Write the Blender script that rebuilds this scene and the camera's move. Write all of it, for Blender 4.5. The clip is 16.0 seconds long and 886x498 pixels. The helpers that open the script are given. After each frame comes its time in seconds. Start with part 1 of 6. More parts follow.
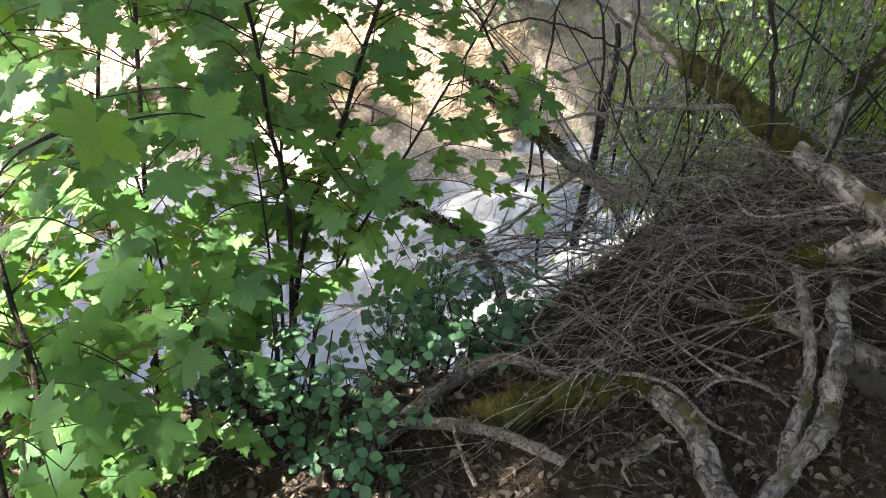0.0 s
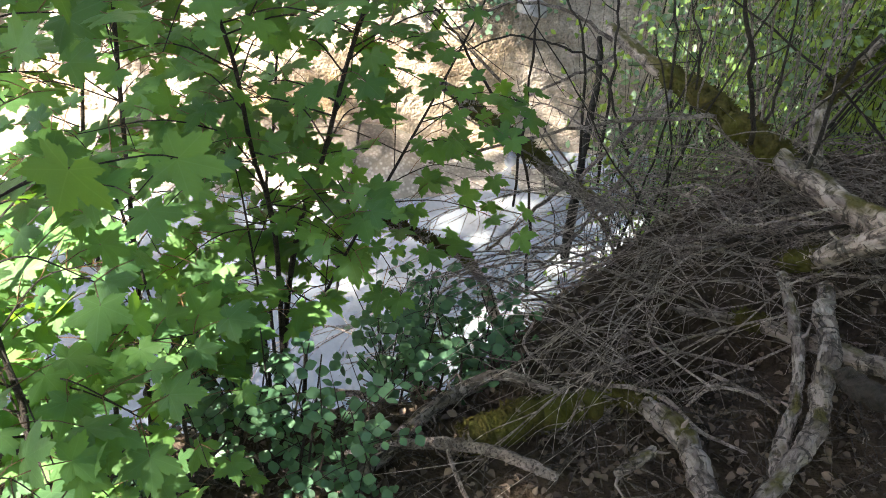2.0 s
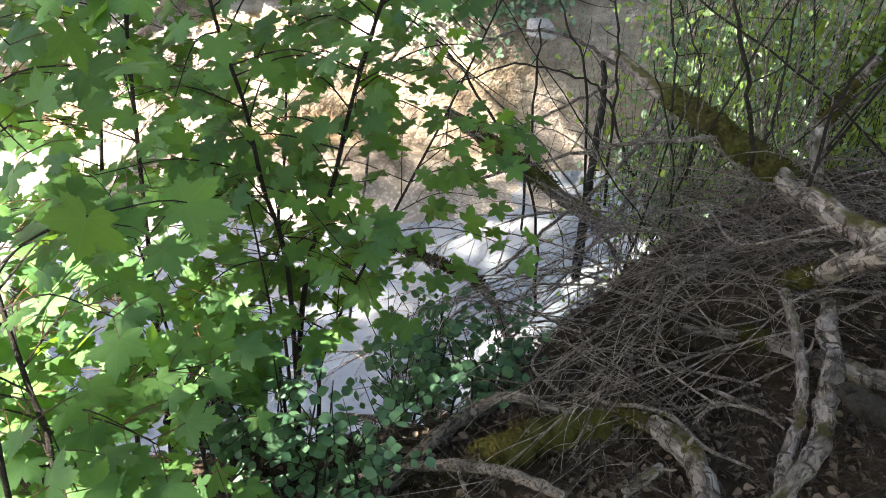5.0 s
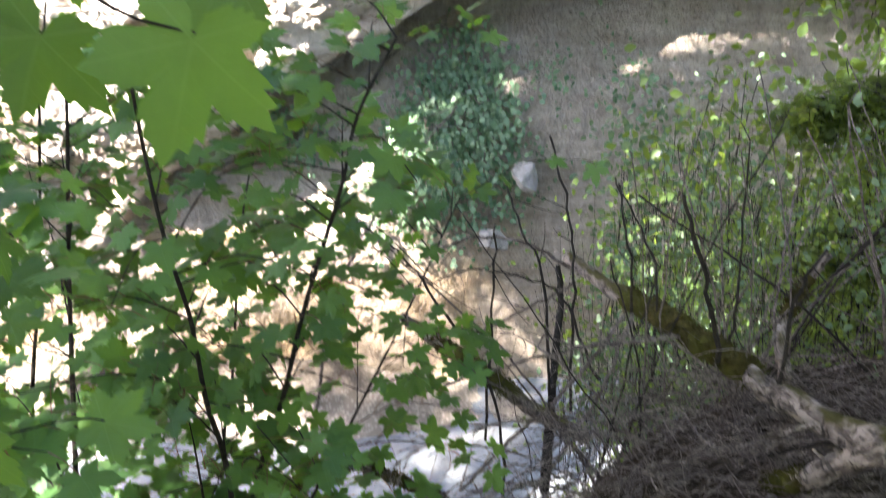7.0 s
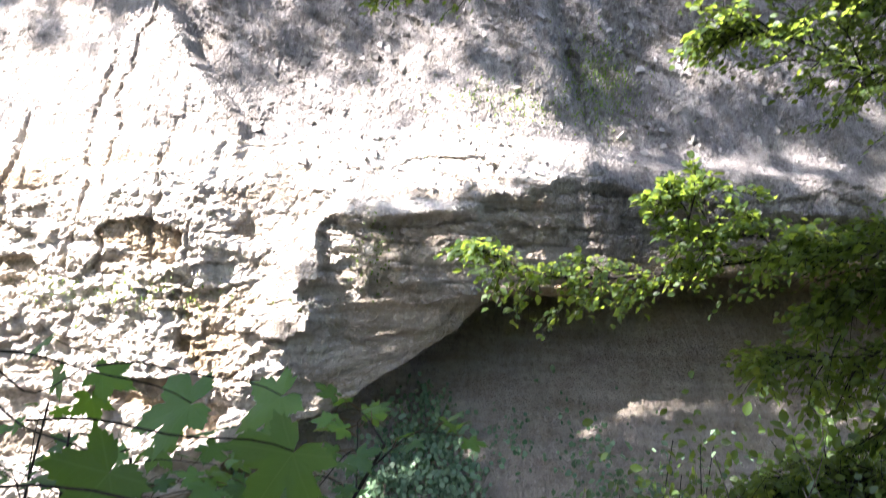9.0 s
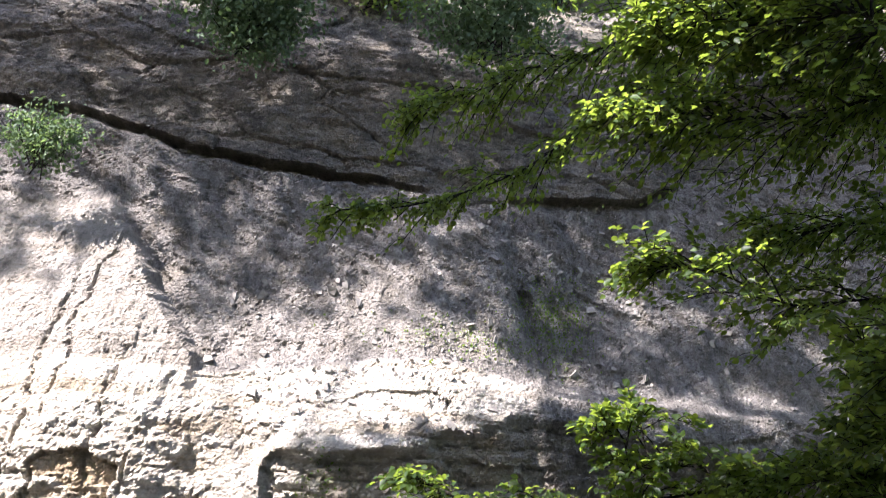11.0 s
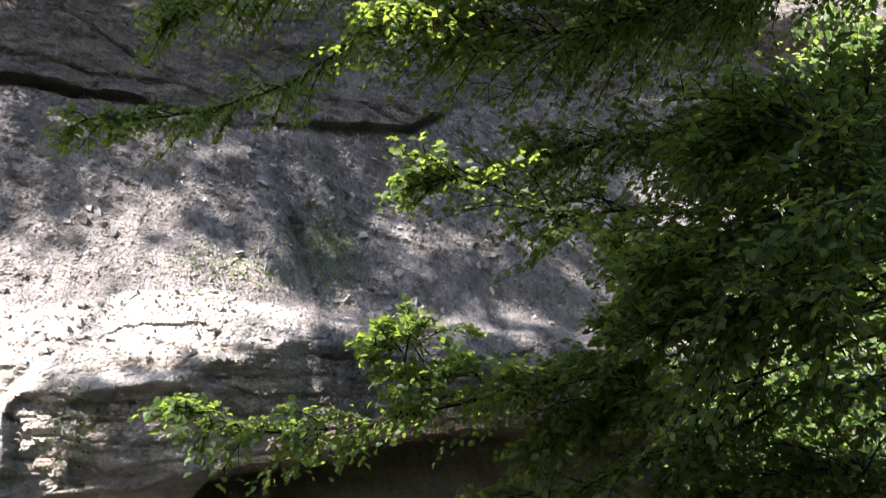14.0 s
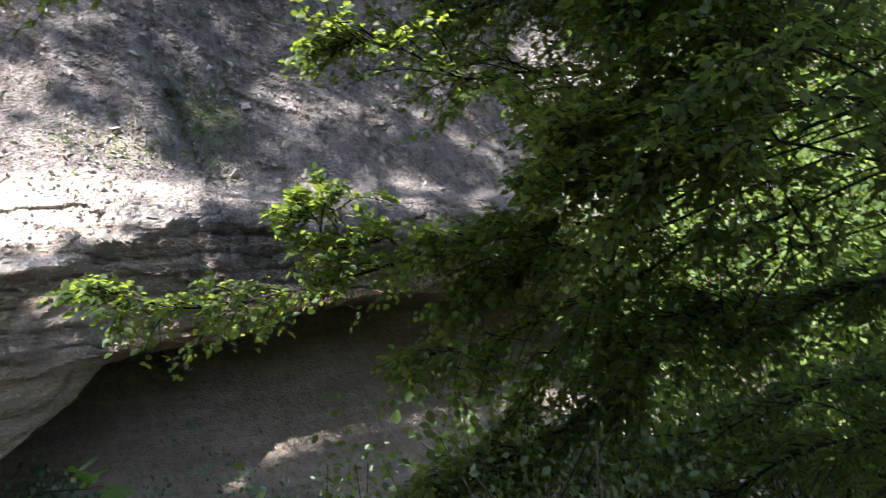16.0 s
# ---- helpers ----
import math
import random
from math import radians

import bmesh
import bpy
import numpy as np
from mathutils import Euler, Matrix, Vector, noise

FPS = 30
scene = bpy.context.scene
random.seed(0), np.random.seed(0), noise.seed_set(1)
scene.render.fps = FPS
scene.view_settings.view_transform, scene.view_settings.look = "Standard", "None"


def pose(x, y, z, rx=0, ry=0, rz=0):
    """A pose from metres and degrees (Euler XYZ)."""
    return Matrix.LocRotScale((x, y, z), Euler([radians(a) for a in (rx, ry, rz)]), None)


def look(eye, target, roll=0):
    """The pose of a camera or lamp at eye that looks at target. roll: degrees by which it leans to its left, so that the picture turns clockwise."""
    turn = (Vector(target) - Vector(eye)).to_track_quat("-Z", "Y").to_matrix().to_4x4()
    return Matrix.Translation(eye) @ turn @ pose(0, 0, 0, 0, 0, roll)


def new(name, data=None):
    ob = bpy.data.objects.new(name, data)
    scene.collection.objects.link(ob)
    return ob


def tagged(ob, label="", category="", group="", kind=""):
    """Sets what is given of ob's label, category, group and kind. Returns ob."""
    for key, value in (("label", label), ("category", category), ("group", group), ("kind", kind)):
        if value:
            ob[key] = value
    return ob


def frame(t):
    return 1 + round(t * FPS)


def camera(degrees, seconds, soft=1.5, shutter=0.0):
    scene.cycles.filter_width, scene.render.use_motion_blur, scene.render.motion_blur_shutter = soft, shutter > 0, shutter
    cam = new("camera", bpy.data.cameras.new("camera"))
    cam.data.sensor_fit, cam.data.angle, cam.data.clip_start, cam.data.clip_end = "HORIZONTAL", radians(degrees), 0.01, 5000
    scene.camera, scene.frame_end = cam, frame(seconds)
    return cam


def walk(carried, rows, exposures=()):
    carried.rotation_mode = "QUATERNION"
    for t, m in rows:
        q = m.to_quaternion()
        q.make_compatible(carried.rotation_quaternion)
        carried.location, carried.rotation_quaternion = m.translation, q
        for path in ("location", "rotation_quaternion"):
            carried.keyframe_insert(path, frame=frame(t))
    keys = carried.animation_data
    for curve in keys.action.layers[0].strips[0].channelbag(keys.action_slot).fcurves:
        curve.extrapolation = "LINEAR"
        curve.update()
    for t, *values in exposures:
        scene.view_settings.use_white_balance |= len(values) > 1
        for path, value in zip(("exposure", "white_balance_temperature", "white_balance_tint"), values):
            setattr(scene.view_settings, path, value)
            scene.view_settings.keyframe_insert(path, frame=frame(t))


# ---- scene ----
PATH = [
    (0, (-0.034, -0.002, 1.562), (-0.179, 3.813, -1.667), 6.33),
    (0.5, (-0.031, 0.001, 1.563), (-0.148, 3.810, -1.674), 6.04),
    (1, (-0.027, 0.004, 1.579), (-0.196, 3.843, -1.620), 5.19),
    (1.5, (-0.018, 0.004, 1.582), (-0.169, 3.870, -1.584), 4.92),
    (2, (-0.012, 0.001, 1.585), (-0.146, 3.866, -1.585), 4.38),
    (2.5, (-0.002, -0.005, 1.592), (-0.141, 3.857, -1.580), 3.84),
    (3, (0.011, -0.006, 1.599), (-0.170, 3.877, -1.546), 2.84),
    (3.5, (0.016, -0.009, 1.609), (-0.253, 3.880, -1.522), 1.97),
    (6, (0.020, -0.044, 1.637), (-0.189, 4.041, -1.240), 1.56),
    (6.5, (0.049, 0.009, 1.637), (0.026, 4.326, -0.886), 2.74),
    (7, (0.010, 0.045, 1.572), (-0.055, 4.635, -0.410), 1.73),
    (7.5, (-0.018, -0.020, 1.623), (-0.231, 4.807, 0.308), 1.40),
    (8, (-0.007, -0.044, 1.671), (-0.032, 4.890, 0.806), 2.39),
    (8.5, (-0.083, -0.076, 1.685), (0.055, 4.908, 1.258), 2.37),
    (9, (-0.057, -0.063, 1.700), (0.070, 4.934, 1.781), 2.39),
    (9.5, (-0.037, -0.072, 1.697), (0.138, 4.899, 2.176), 2.62),
    (10, (0.003, -0.089, 1.690), (0.231, 4.833, 2.532), 2.85),
    (10.2, (0.022, -0.092, 1.661), (0.253, 4.799, 2.677), 3.16),
    (12.3, (0.124, 0.066, 1.599), (0.667, 4.715, 3.357), 0.70),
    (12.5, (0.134, 0.082, 1.587), (0.810, 4.726, 3.314), 0.34),
    (13, (0.138, 0.098, 1.580), (1.158, 4.724, 3.178), -0.89),
    (13.5, (0.124, 0.104, 1.586), (1.478, 4.714, 2.972), -1.78),
    (14, (0.078, 0.112, 1.595), (1.708, 4.701, 2.727), -1.90),
    (14.5, (0.032, 0.130, 1.608), (1.784, 4.742, 2.425), -2.35),
    (15, (-0.006, 0.153, 1.617), (1.840, 4.767, 2.172), -2.92),
    (15.5, (-0.041, 0.166, 1.606), (1.974, 4.720, 2.061), -3.85),
    (16, (-0.060, 0.154, 1.587), (2.231, 4.588, 1.896), -5.54),
]
cam = camera(56.3, 16.0, 0.95, 0.45)
EXPOSURES = [(0, 4.15, 6900, 14), (3.7, 4.15, 6900, 14), (5.8, 4.2, 6800, 16), (6.6, 4.25, 6700, 18), (7.5, 4.05, 6600, 20), (8.2, 3.85, 6500, 20), (9.0, 3.3, 6300, 22),
             (10.2, 2.6, 6300, 22), (12.3, 2.5, 6300, 22), (16, 2.5, 6300, 22)]
walk(cam, [(t, look(eye, target, roll)) for t, eye, target, roll in PATH], EXPOSURES)

# ---- light ----
TO_SUN = Vector((-0.52, -0.43, 0.74)).normalized()
world = bpy.data.worlds.new("sky")
scene.world = world
world.use_nodes = True
wn = world.node_tree.nodes
sky = wn.new("ShaderNodeTexSky")
sky.sky_type, sky.sun_disc = "NISHITA", False
sky.sun_elevation = math.asin(TO_SUN.z)
sky.sun_rotation = math.atan2(TO_SUN.x, TO_SUN.y)
world.node_tree.links.new(sky.outputs[0], wn["Background"].inputs[0])
wn["Background"].inputs[1].default_value = 0.072
sun_data = bpy.data.lights.new("sun", "SUN")
sun_data.energy, sun_data.angle, sun_data.color = 5.0, radians(0.55), (1.0, 0.97, 0.91)
sun = new("sun", sun_data)
sun.matrix_world = look((-12, -6, 16), Vector((-12, -6, 16)) - TO_SUN)


# ---- materials ----
class Mat:
    """A small builder for node materials."""

    def __init__(self, name, rough=0.8, spec=0.3, metal=0.0):
        self.m = bpy.data.materials.new(name)
        self.m.use_nodes = True
        self.t = self.m.node_tree
        self.b = self.t.nodes["Principled BSDF"]
        self.b.inputs["Roughness"].default_value = rough
        self.b.inputs["Specular IOR Level"].default_value = spec
        self.b.inputs["Metallic"].default_value = metal
        self.geo = self.t.nodes.new("ShaderNodeNewGeometry")
        self.obj = self.t.nodes.new("ShaderNodeObjectInfo")

    def link(self, a, b):
        self.t.links.new(a, b)

    def noise(self, scale, detail=4, rough=0.55, stretch=None, where=None):
        n = self.t.nodes.new("ShaderNodeTexNoise")
        n.inputs["Scale"].default_value, n.inputs["Detail"].default_value, n.inputs["Roughness"].default_value = scale, detail, rough
        src = where or self.geo.outputs["Position"]
        if stretch:
            mp = self.t.nodes.new("ShaderNodeMapping")
            mp.inputs["Scale"].default_value = stretch
            self.link(src, mp.inputs[0])
            src = mp.outputs[0]
        self.link(src, n.inputs["Vector"])
        return n.outputs["Fac"]

    def cells(self, scale, stretch=None, feature="F1"):
        n = self.t.nodes.new("ShaderNodeTexVoronoi")
        n.feature = feature
        n.inputs["Scale"].default_value = scale
        src = self.geo.outputs["Position"]
        if stretch:
            mp = self.t.nodes.new("ShaderNodeMapping")
            mp.inputs["Scale"].default_value = stretch
            self.link(src, mp.inputs[0])
            src = mp.outputs[0]
        self.link(src, n.inputs["Vector"])
        return n

    def ramp(self, fac, stops):
        r = self.t.nodes.new("ShaderNodeValToRGB")
        while len(r.color_ramp.elements) < len(stops):
            r.color_ramp.elements.new(0.5)
        for e, (p, c) in zip(r.color_ramp.elements, stops):
            e.position, e.color = p, (*c, 1)
        self.link(fac, r.inputs[0])
        return r.outputs[0]

    def span(self, fac, lo, hi, a=0.0, b=1.0):
        r = self.t.nodes.new("ShaderNodeMapRange")
        for i, v in enumerate((lo, hi, a, b)):
            r.inputs[i + 1].default_value = v
        self.link(fac, r.inputs[0])
        return r.outputs[0]

    def mix(self, fac, a, b, how="MIX"):
        n = self.t.nodes.new("ShaderNodeMix")
        n.data_type, n.blend_type = "RGBA", how
        for sock, v in ((n.inputs["Factor"], fac), (n.inputs[6], a), (n.inputs[7], b)):
            if isinstance(v, (int, float)):
                sock.default_value = v
            elif isinstance(v, tuple):
                sock.default_value = (*v, 1)
            else:
                self.link(v, sock)
        return n.outputs[2]

    def math(self, how, a, b):
        n = self.t.nodes.new("ShaderNodeMath")
        n.operation = how
        for sock, v in zip(n.inputs, (a, b)):
            if isinstance(v, (int, float)):
                sock.default_value = v
            else:
                self.link(v, sock)
        return n.outputs[0]

    def attr(self, name):
        n = self.t.nodes.new("ShaderNodeAttribute")
        n.attribute_name = name
        return n

    def bump(self, height, dist=0.02, strength=0.6, after=None):
        n = self.t.nodes.new("ShaderNodeBump")
        n.inputs["Distance"].default_value, n.inputs["Strength"].default_value = dist, strength
        self.link(height, n.inputs["Height"])
        if after:
            self.link(after, n.inputs["Normal"])
        self.link(n.outputs[0], self.b.inputs["Normal"])
        return n.outputs[0]

    def color(self, c):
        if isinstance(c, tuple):
            self.b.inputs["Base Color"].default_value = (*c, 1)
        else:
            self.link(c, self.b.inputs["Base Color"])
        return self.m


def make_rock():
    k = Mat("cliff_rock", 0.92, 0.15)
    kind = k.t.nodes.new("ShaderNodeSeparateColor")
    k.link(k.attr("rock").outputs["Color"], kind.inputs[0])
    big, fine = k.noise(0.9, 5), k.noise(9, 6, 0.65)
    rill = k.noise(3.2, 6, 0.65, (1.6, 0.6, 0.45))
    bed = k.noise(2.2, 6, 0.6, (0.35, 0.35, 3.2))
    marl = k.mix(k.span(rill, 0.38, 0.62), (0.17, 0.157, 0.143), (0.43, 0.40, 0.365))
    marl = k.mix(k.span(k.noise(2.6, 5, 0.6, (1.3, 1, 0.8)), 0.42, 0.6, 0, 0.75), marl, (0.30, 0.277, 0.252))
    pale = k.mix(k.span(bed, 0.38, 0.62), (0.52, 0.445, 0.345), (0.82, 0.755, 0.655))
    pale = k.mix(k.span(fine, 0.54, 0.70, 0, 0.45), pale, (0.36, 0.28, 0.19))
    ochre = k.mix(k.span(bed, 0.35, 0.65), (0.30, 0.20, 0.10), (0.46, 0.33, 0.17))
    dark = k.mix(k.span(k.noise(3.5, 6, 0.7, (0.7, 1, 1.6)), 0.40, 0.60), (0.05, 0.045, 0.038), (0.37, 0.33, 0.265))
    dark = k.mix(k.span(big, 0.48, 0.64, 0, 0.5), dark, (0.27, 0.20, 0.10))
    # the kinds also bring in shade and bounced light painted under ledge and arch
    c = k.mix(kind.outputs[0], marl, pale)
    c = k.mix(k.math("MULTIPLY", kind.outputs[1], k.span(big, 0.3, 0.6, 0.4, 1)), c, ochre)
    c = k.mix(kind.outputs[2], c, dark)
    fleck = k.noise(15, 6, 0.75, (1, 1, 0.7))
    soft = k.span(kind.outputs[0], 0.0, 1.0, 1.0, 0.25)
    c = k.mix(k.math("MULTIPLY", k.span(fleck, 0.50, 0.62, 0, 0.65), soft), c, (0.085, 0.078, 0.07))
    streak = k.noise(5, 6, 0.7, (2.2, 1, 0.6))
    c = k.mix(k.math("MULTIPLY", k.span(streak, 0.52, 0.66, 0, 0.4), soft), c, (0.10, 0.093, 0.085))
    c = k.mix(k.span(k.noise(30, 5, 0.7), 0.55, 0.67, 0, 0.4), c, (0.58, 0.55, 0.50))
    c = k.mix(k.math("MULTIPLY", k.span(k.noise(1.6, 5, 0.6), 0.5, 0.68, 0, 0.35), soft), c, (0.15, 0.14, 0.125))
    c = k.mix(k.math("MULTIPLY", k.span(k.noise(48, 4, 0.8), 0.52, 0.60, 0, 0.36), k.span(kind.outputs[0], 0.0, 0.6, 1.0, 0.15)), c, (0.11, 0.10, 0.09))
    h = k.math("ADD", k.math("MULTIPLY", fine, 0.6), k.math("MULTIPLY", k.noise(40, 5, 0.7), 0.5))
    h = k.math("ADD", h, k.math("MULTIPLY", bed, 0.5))
    h = k.math("ADD", h, k.math("MULTIPLY", fleck, -0.5))
    h = k.math("ADD", h, k.math("MULTIPLY", k.cells(26, (1, 1, 1.3)).outputs["Distance"], 0.35))
    k.bump(h, 0.16, 1.0)
    return k.color(c)


def make_leaf(name, dark, light, glow, rough=0.45, thin=0.5, own=True):
    """Thin leaf: a glossy front and light shining through."""
    k = Mat(name, rough, 0.22)
    r = k.obj.outputs["Random"] if own else k.geo.outputs["Random Per Island"]
    c = k.mix(r, dark, light)
    c = k.mix(k.span(k.noise(60, 3), 0.3, 0.7, 0, 0.25), c, tuple(v * 0.6 for v in dark))
    k.color(c)
    k.bump(k.noise(120, 3), 0.003, 0.35)
    tr = k.t.nodes.new("ShaderNodeBsdfTranslucent")
    k.link(k.mix(r, glow, tuple(v * 1.25 for v in glow)), tr.inputs[0])
    ms = k.t.nodes.new("ShaderNodeMixShader")
    ms.inputs[0].default_value = thin
    k.link(k.b.outputs[0], ms.inputs[1])
    k.link(tr.outputs[0], ms.inputs[2])
    k.link(ms.outputs[0], k.t.nodes["Material Output"].inputs[0])
    return k.m


def add_veins(mat):
    """Pale ribs running out from the leaf stalk along the lobes."""
    t = mat.node_tree
    ob = t.nodes.new("ShaderNodeTexCoord").outputs["Object"]
    xy = t.nodes.new("ShaderNodeSeparateXYZ")
    t.links.new(ob, xy.inputs[0])

    def calc(how, p, q=0.0):
        n = t.nodes.new("ShaderNodeMath")
        n.operation = how
        for sock, v in zip(n.inputs, (p, q)):
            if isinstance(v, (int, float)):
                sock.default_value = v
            else:
                t.links.new(v, sock)
        return n.outputs[0]

    ang = calc("ARCTAN2", xy.outputs[0], xy.outputs[1])
    r = calc("SQRT", calc("ADD", calc("MULTIPLY", xy.outputs[0], xy.outputs[0]), calc("MULTIPLY", xy.outputs[1], xy.outputs[1])))
    off = calc("ABSOLUTE", calc("PINGPONG", ang, radians(30.5)))
    rib = calc("LESS_THAN", calc("MULTIPLY", off, r), 0.011)
    side = calc("LESS_THAN", calc("PINGPONG", calc("SUBTRACT", r, calc("MULTIPLY", off, 0.55)), 0.075), 0.006)
    both = calc("MULTIPLY", calc("MAXIMUM", rib, calc("MULTIPLY", side, 0.5)), 0.14)
    base = t.nodes["Principled BSDF"].inputs["Base Color"]
    old = base.links[0].from_socket
    m = t.nodes.new("ShaderNodeMix")
    m.data_type = "RGBA"
    t.links.new(both, m.inputs["Factor"])
    t.links.new(old, m.inputs[6])
    m.inputs[7].default_value = (0.16, 0.26, 0.10, 1)
    t.links.new(m.outputs[2], base)


def make_bark(name, dark, light, scale=1.0, moss=0.0, lichen=0.0, rough=0.9, grain=False):
    """Bark; with grain its cracks and plates follow the length of the wood."""
    k = Mat(name, rough, 0.2)
    ob = k.attr("grain").outputs["Vector"] if grain else k.t.nodes.new("ShaderNodeTexCoord").outputs["Object"]
    long = (1, 1, 0.22) if grain else (1, 1, 1)
    n1, n2 = k.noise(14 * scale, 5, 0.6, None, ob), k.noise(70 * scale, 5, 0.7, long, ob)
    c = k.mix(k.span(n1, 0.35, 0.65), dark, light)
    c = k.mix(k.span(k.geo.outputs["Random Per Island"], 0.0, 1.0, 0.0, 0.7), c, tuple(v * 0.45 for v in dark))
    c = k.mix(k.span(n2, 0.48, 0.6, 0, 0.85), c, tuple(v * 0.3 for v in dark))
    h = k.math("ADD", k.math("MULTIPLY", n2, -1.0), n1)
    if grain:
        # plates of bark that flaked away from the paler wood, and cross cracks
        flake = k.noise(26 * scale, 4, 0.6, (1, 1, 0.35), ob)
        c = k.mix(k.span(flake, 0.53, 0.57, 0, 0.5), c, tuple(v * 1.1 for v in light))
        ring = k.noise(34 * scale, 3, 0.6, (0.5, 0.5, 1.6), ob)
        c = k.mix(k.span(ring, 0.58, 0.62, 0, 0.8), c, tuple(v * 0.25 for v in dark))
        h = k.math("ADD", h, k.math("MULTIPLY", k.span(flake, 0.52, 0.55), -0.6))
        h = k.math("ADD", h, k.math("MULTIPLY", k.span(ring, 0.58, 0.62), -0.6))
    if lichen:
        c = k.mix(k.span(k.noise(22, 4, 0.6, None, ob), 0.56, 0.62, 0, lichen), c, (0.42, 0.40, 0.36))
    if moss:
        up = k.t.nodes.new("ShaderNodeSeparateXYZ")
        k.link(k.geo.outputs["Normal"], up.inputs[0])
        f = k.math("ADD", k.span(up.outputs[2], -0.3, 1, 0, 0.35), k.noise(7, 4, 0.6, None, ob))
        c = k.mix(k.span(f, 0.88 - moss * 0.35, 1.0 - moss * 0.35), c, k.mix(n2, (0.025, 0.024, 0.007), (0.10, 0.085, 0.02)))
    k.bump(h, 0.02, 1.0)
    return k.color(c)


def make_ground():
    k = Mat("earth_and_litter", 0.95, 0.1)
    n1, n2, n3 = k.noise(1.7, 5), k.noise(18, 6, 0.7), k.noise(70, 4, 0.7)
    c = k.mix(k.span(n2, 0.3, 0.7), (0.014, 0.010, 0.007), (0.075, 0.054, 0.036))
    c = k.mix(k.span(n1, 0.45, 0.65, 0, 0.5), c, (0.05, 0.038, 0.029))
    c = k.mix(k.span(n3, 0.6, 0.7, 0, 0.5), c, (0.11, 0.09, 0.072))
    gravel = k.cells(22)
    g = k.mix(k.span(gravel.outputs["Distance"], 0.1, 0.55), (0.52, 0.46, 0.37), (0.31, 0.27, 0.21))
    z = k.t.nodes.new("ShaderNodeSeparateXYZ")
    k.link(k.geo.outputs["Position"], z.inputs[0])
    c = k.mix(k.span(k.math("ADD", z.outputs[2], k.math("MULTIPLY", n1, 0.4)), -3.85, -3.3), g, c)
    k.bump(k.math("ADD", n2, k.math("MULTIPLY", n3, 0.5)), 0.06, 1.0)
    return k.color(c)


def make_water():
    k = Mat("stream_water", 0.03, 0.5)
    k.b.inputs["IOR"].default_value = 1.33
    k.b.inputs["Transmission Weight"].default_value = 0.35
    h = k.math("ADD", k.noise(1.6, 4, 0.55, (1, 0.6, 1)), k.math("MULTIPLY", k.noise(7, 3, 0.5), 0.25))
    k.bump(h, 0.16, 0.6)
    return k.color((0.30, 0.33, 0.34))


def make_moss():
    k = Mat("moss", 0.95, 0.1)
    n = k.noise(50, 5, 0.7)
    k.bump(n, 0.02, 1.0)
    c = k.mix(k.span(n, 0.3, 0.7), (0.018, 0.018, 0.005), (0.075, 0.062, 0.016))
    return k.color(k.mix(k.span(k.noise(9, 3), 0.45, 0.6), c, (0.06, 0.06, 0.012)))


ROCK = make_rock()
GROUND = make_ground()
WATER = make_water()
MOSS = make_moss()
MAPLE = make_leaf("maple_leaf", (0.021, 0.062, 0.020), (0.074, 0.155, 0.038), (0.17, 0.32, 0.026), 0.58, 0.34)
add_veins(MAPLE)
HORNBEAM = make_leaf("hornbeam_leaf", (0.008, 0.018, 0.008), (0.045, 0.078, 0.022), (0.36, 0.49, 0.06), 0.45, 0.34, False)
PRIVET = make_leaf("shrub_leaf", (0.03, 0.075, 0.04), (0.065, 0.13, 0.065), (0.10, 0.20, 0.06), 0.5, 0.25, False)
PALE_LEAF = make_leaf("pale_leaf", (0.05, 0.09, 0.05), (0.12, 0.175, 0.10), (0.2, 0.3, 0.09), 0.5, 0.3, False)
IVY = make_leaf("ivy_leaf", (0.05, 0.11, 0.055), (0.22, 0.32, 0.19), (0.10, 0.2, 0.05), 0.4, 0.2, False)
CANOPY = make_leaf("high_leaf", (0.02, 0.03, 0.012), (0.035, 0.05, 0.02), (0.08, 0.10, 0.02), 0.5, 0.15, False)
BUSH = make_leaf("far_leaf", (0.03, 0.06, 0.018), (0.11, 0.17, 0.045), (0.34, 0.47, 0.07), 0.5, 0.36, False)
DRY_LEAF = make_leaf("dry_leaf", (0.035, 0.025, 0.018), (0.15, 0.115, 0.085), (0.10, 0.07, 0.04), 0.8, 0.1, False)
TWIG = make_bark("dead_twig", (0.13, 0.102, 0.085), (0.47, 0.395, 0.34), 2.0)
TWIG_DARK = make_bark("rotting_twig", (0.05, 0.038, 0.03), (0.20, 0.165, 0.135), 2.0)
STEM = make_bark("green_stem_bark", (0.030, 0.024, 0.018), (0.075, 0.06, 0.045), 3.0)
BARK = make_bark("dead_bark", (0.10, 0.08, 0.065), (0.31, 0.26, 0.225), 1.4, 0.10, 0.2, grain=True)
BARK_MOSS = make_bark("mossy_bark", (0.13, 0.105, 0.085), (0.40, 0.335, 0.28), 1.1, 0.42, 0.1, grain=True)
BARK_TREE = make_bark("tree_bark", (0.02, 0.017, 0.013), (0.06, 0.05, 0.04), 1.0)


# ---- mesh helpers ----
def link_mesh(name, verts, faces, material, smooth=True, parent=None, label=""):
    me = bpy.data.meshes.new(name)
    me.from_pydata([tuple(v) for v in verts], [], [tuple(f) for f in faces])
    me.materials.append(material)
    if smooth:
        me.polygons.foreach_set("use_smooth", [True] * len(me.polygons))
    me.update()
    ob = new(name, me)
    if parent is not None:
        ob.parent = parent
    if label:
        ob["label"] = label
    return ob


def lattice(seed):
    rng = np.random.default_rng(seed)
    return rng.random((256, 256))


LATTICES = [lattice(s) for s in range(8)]


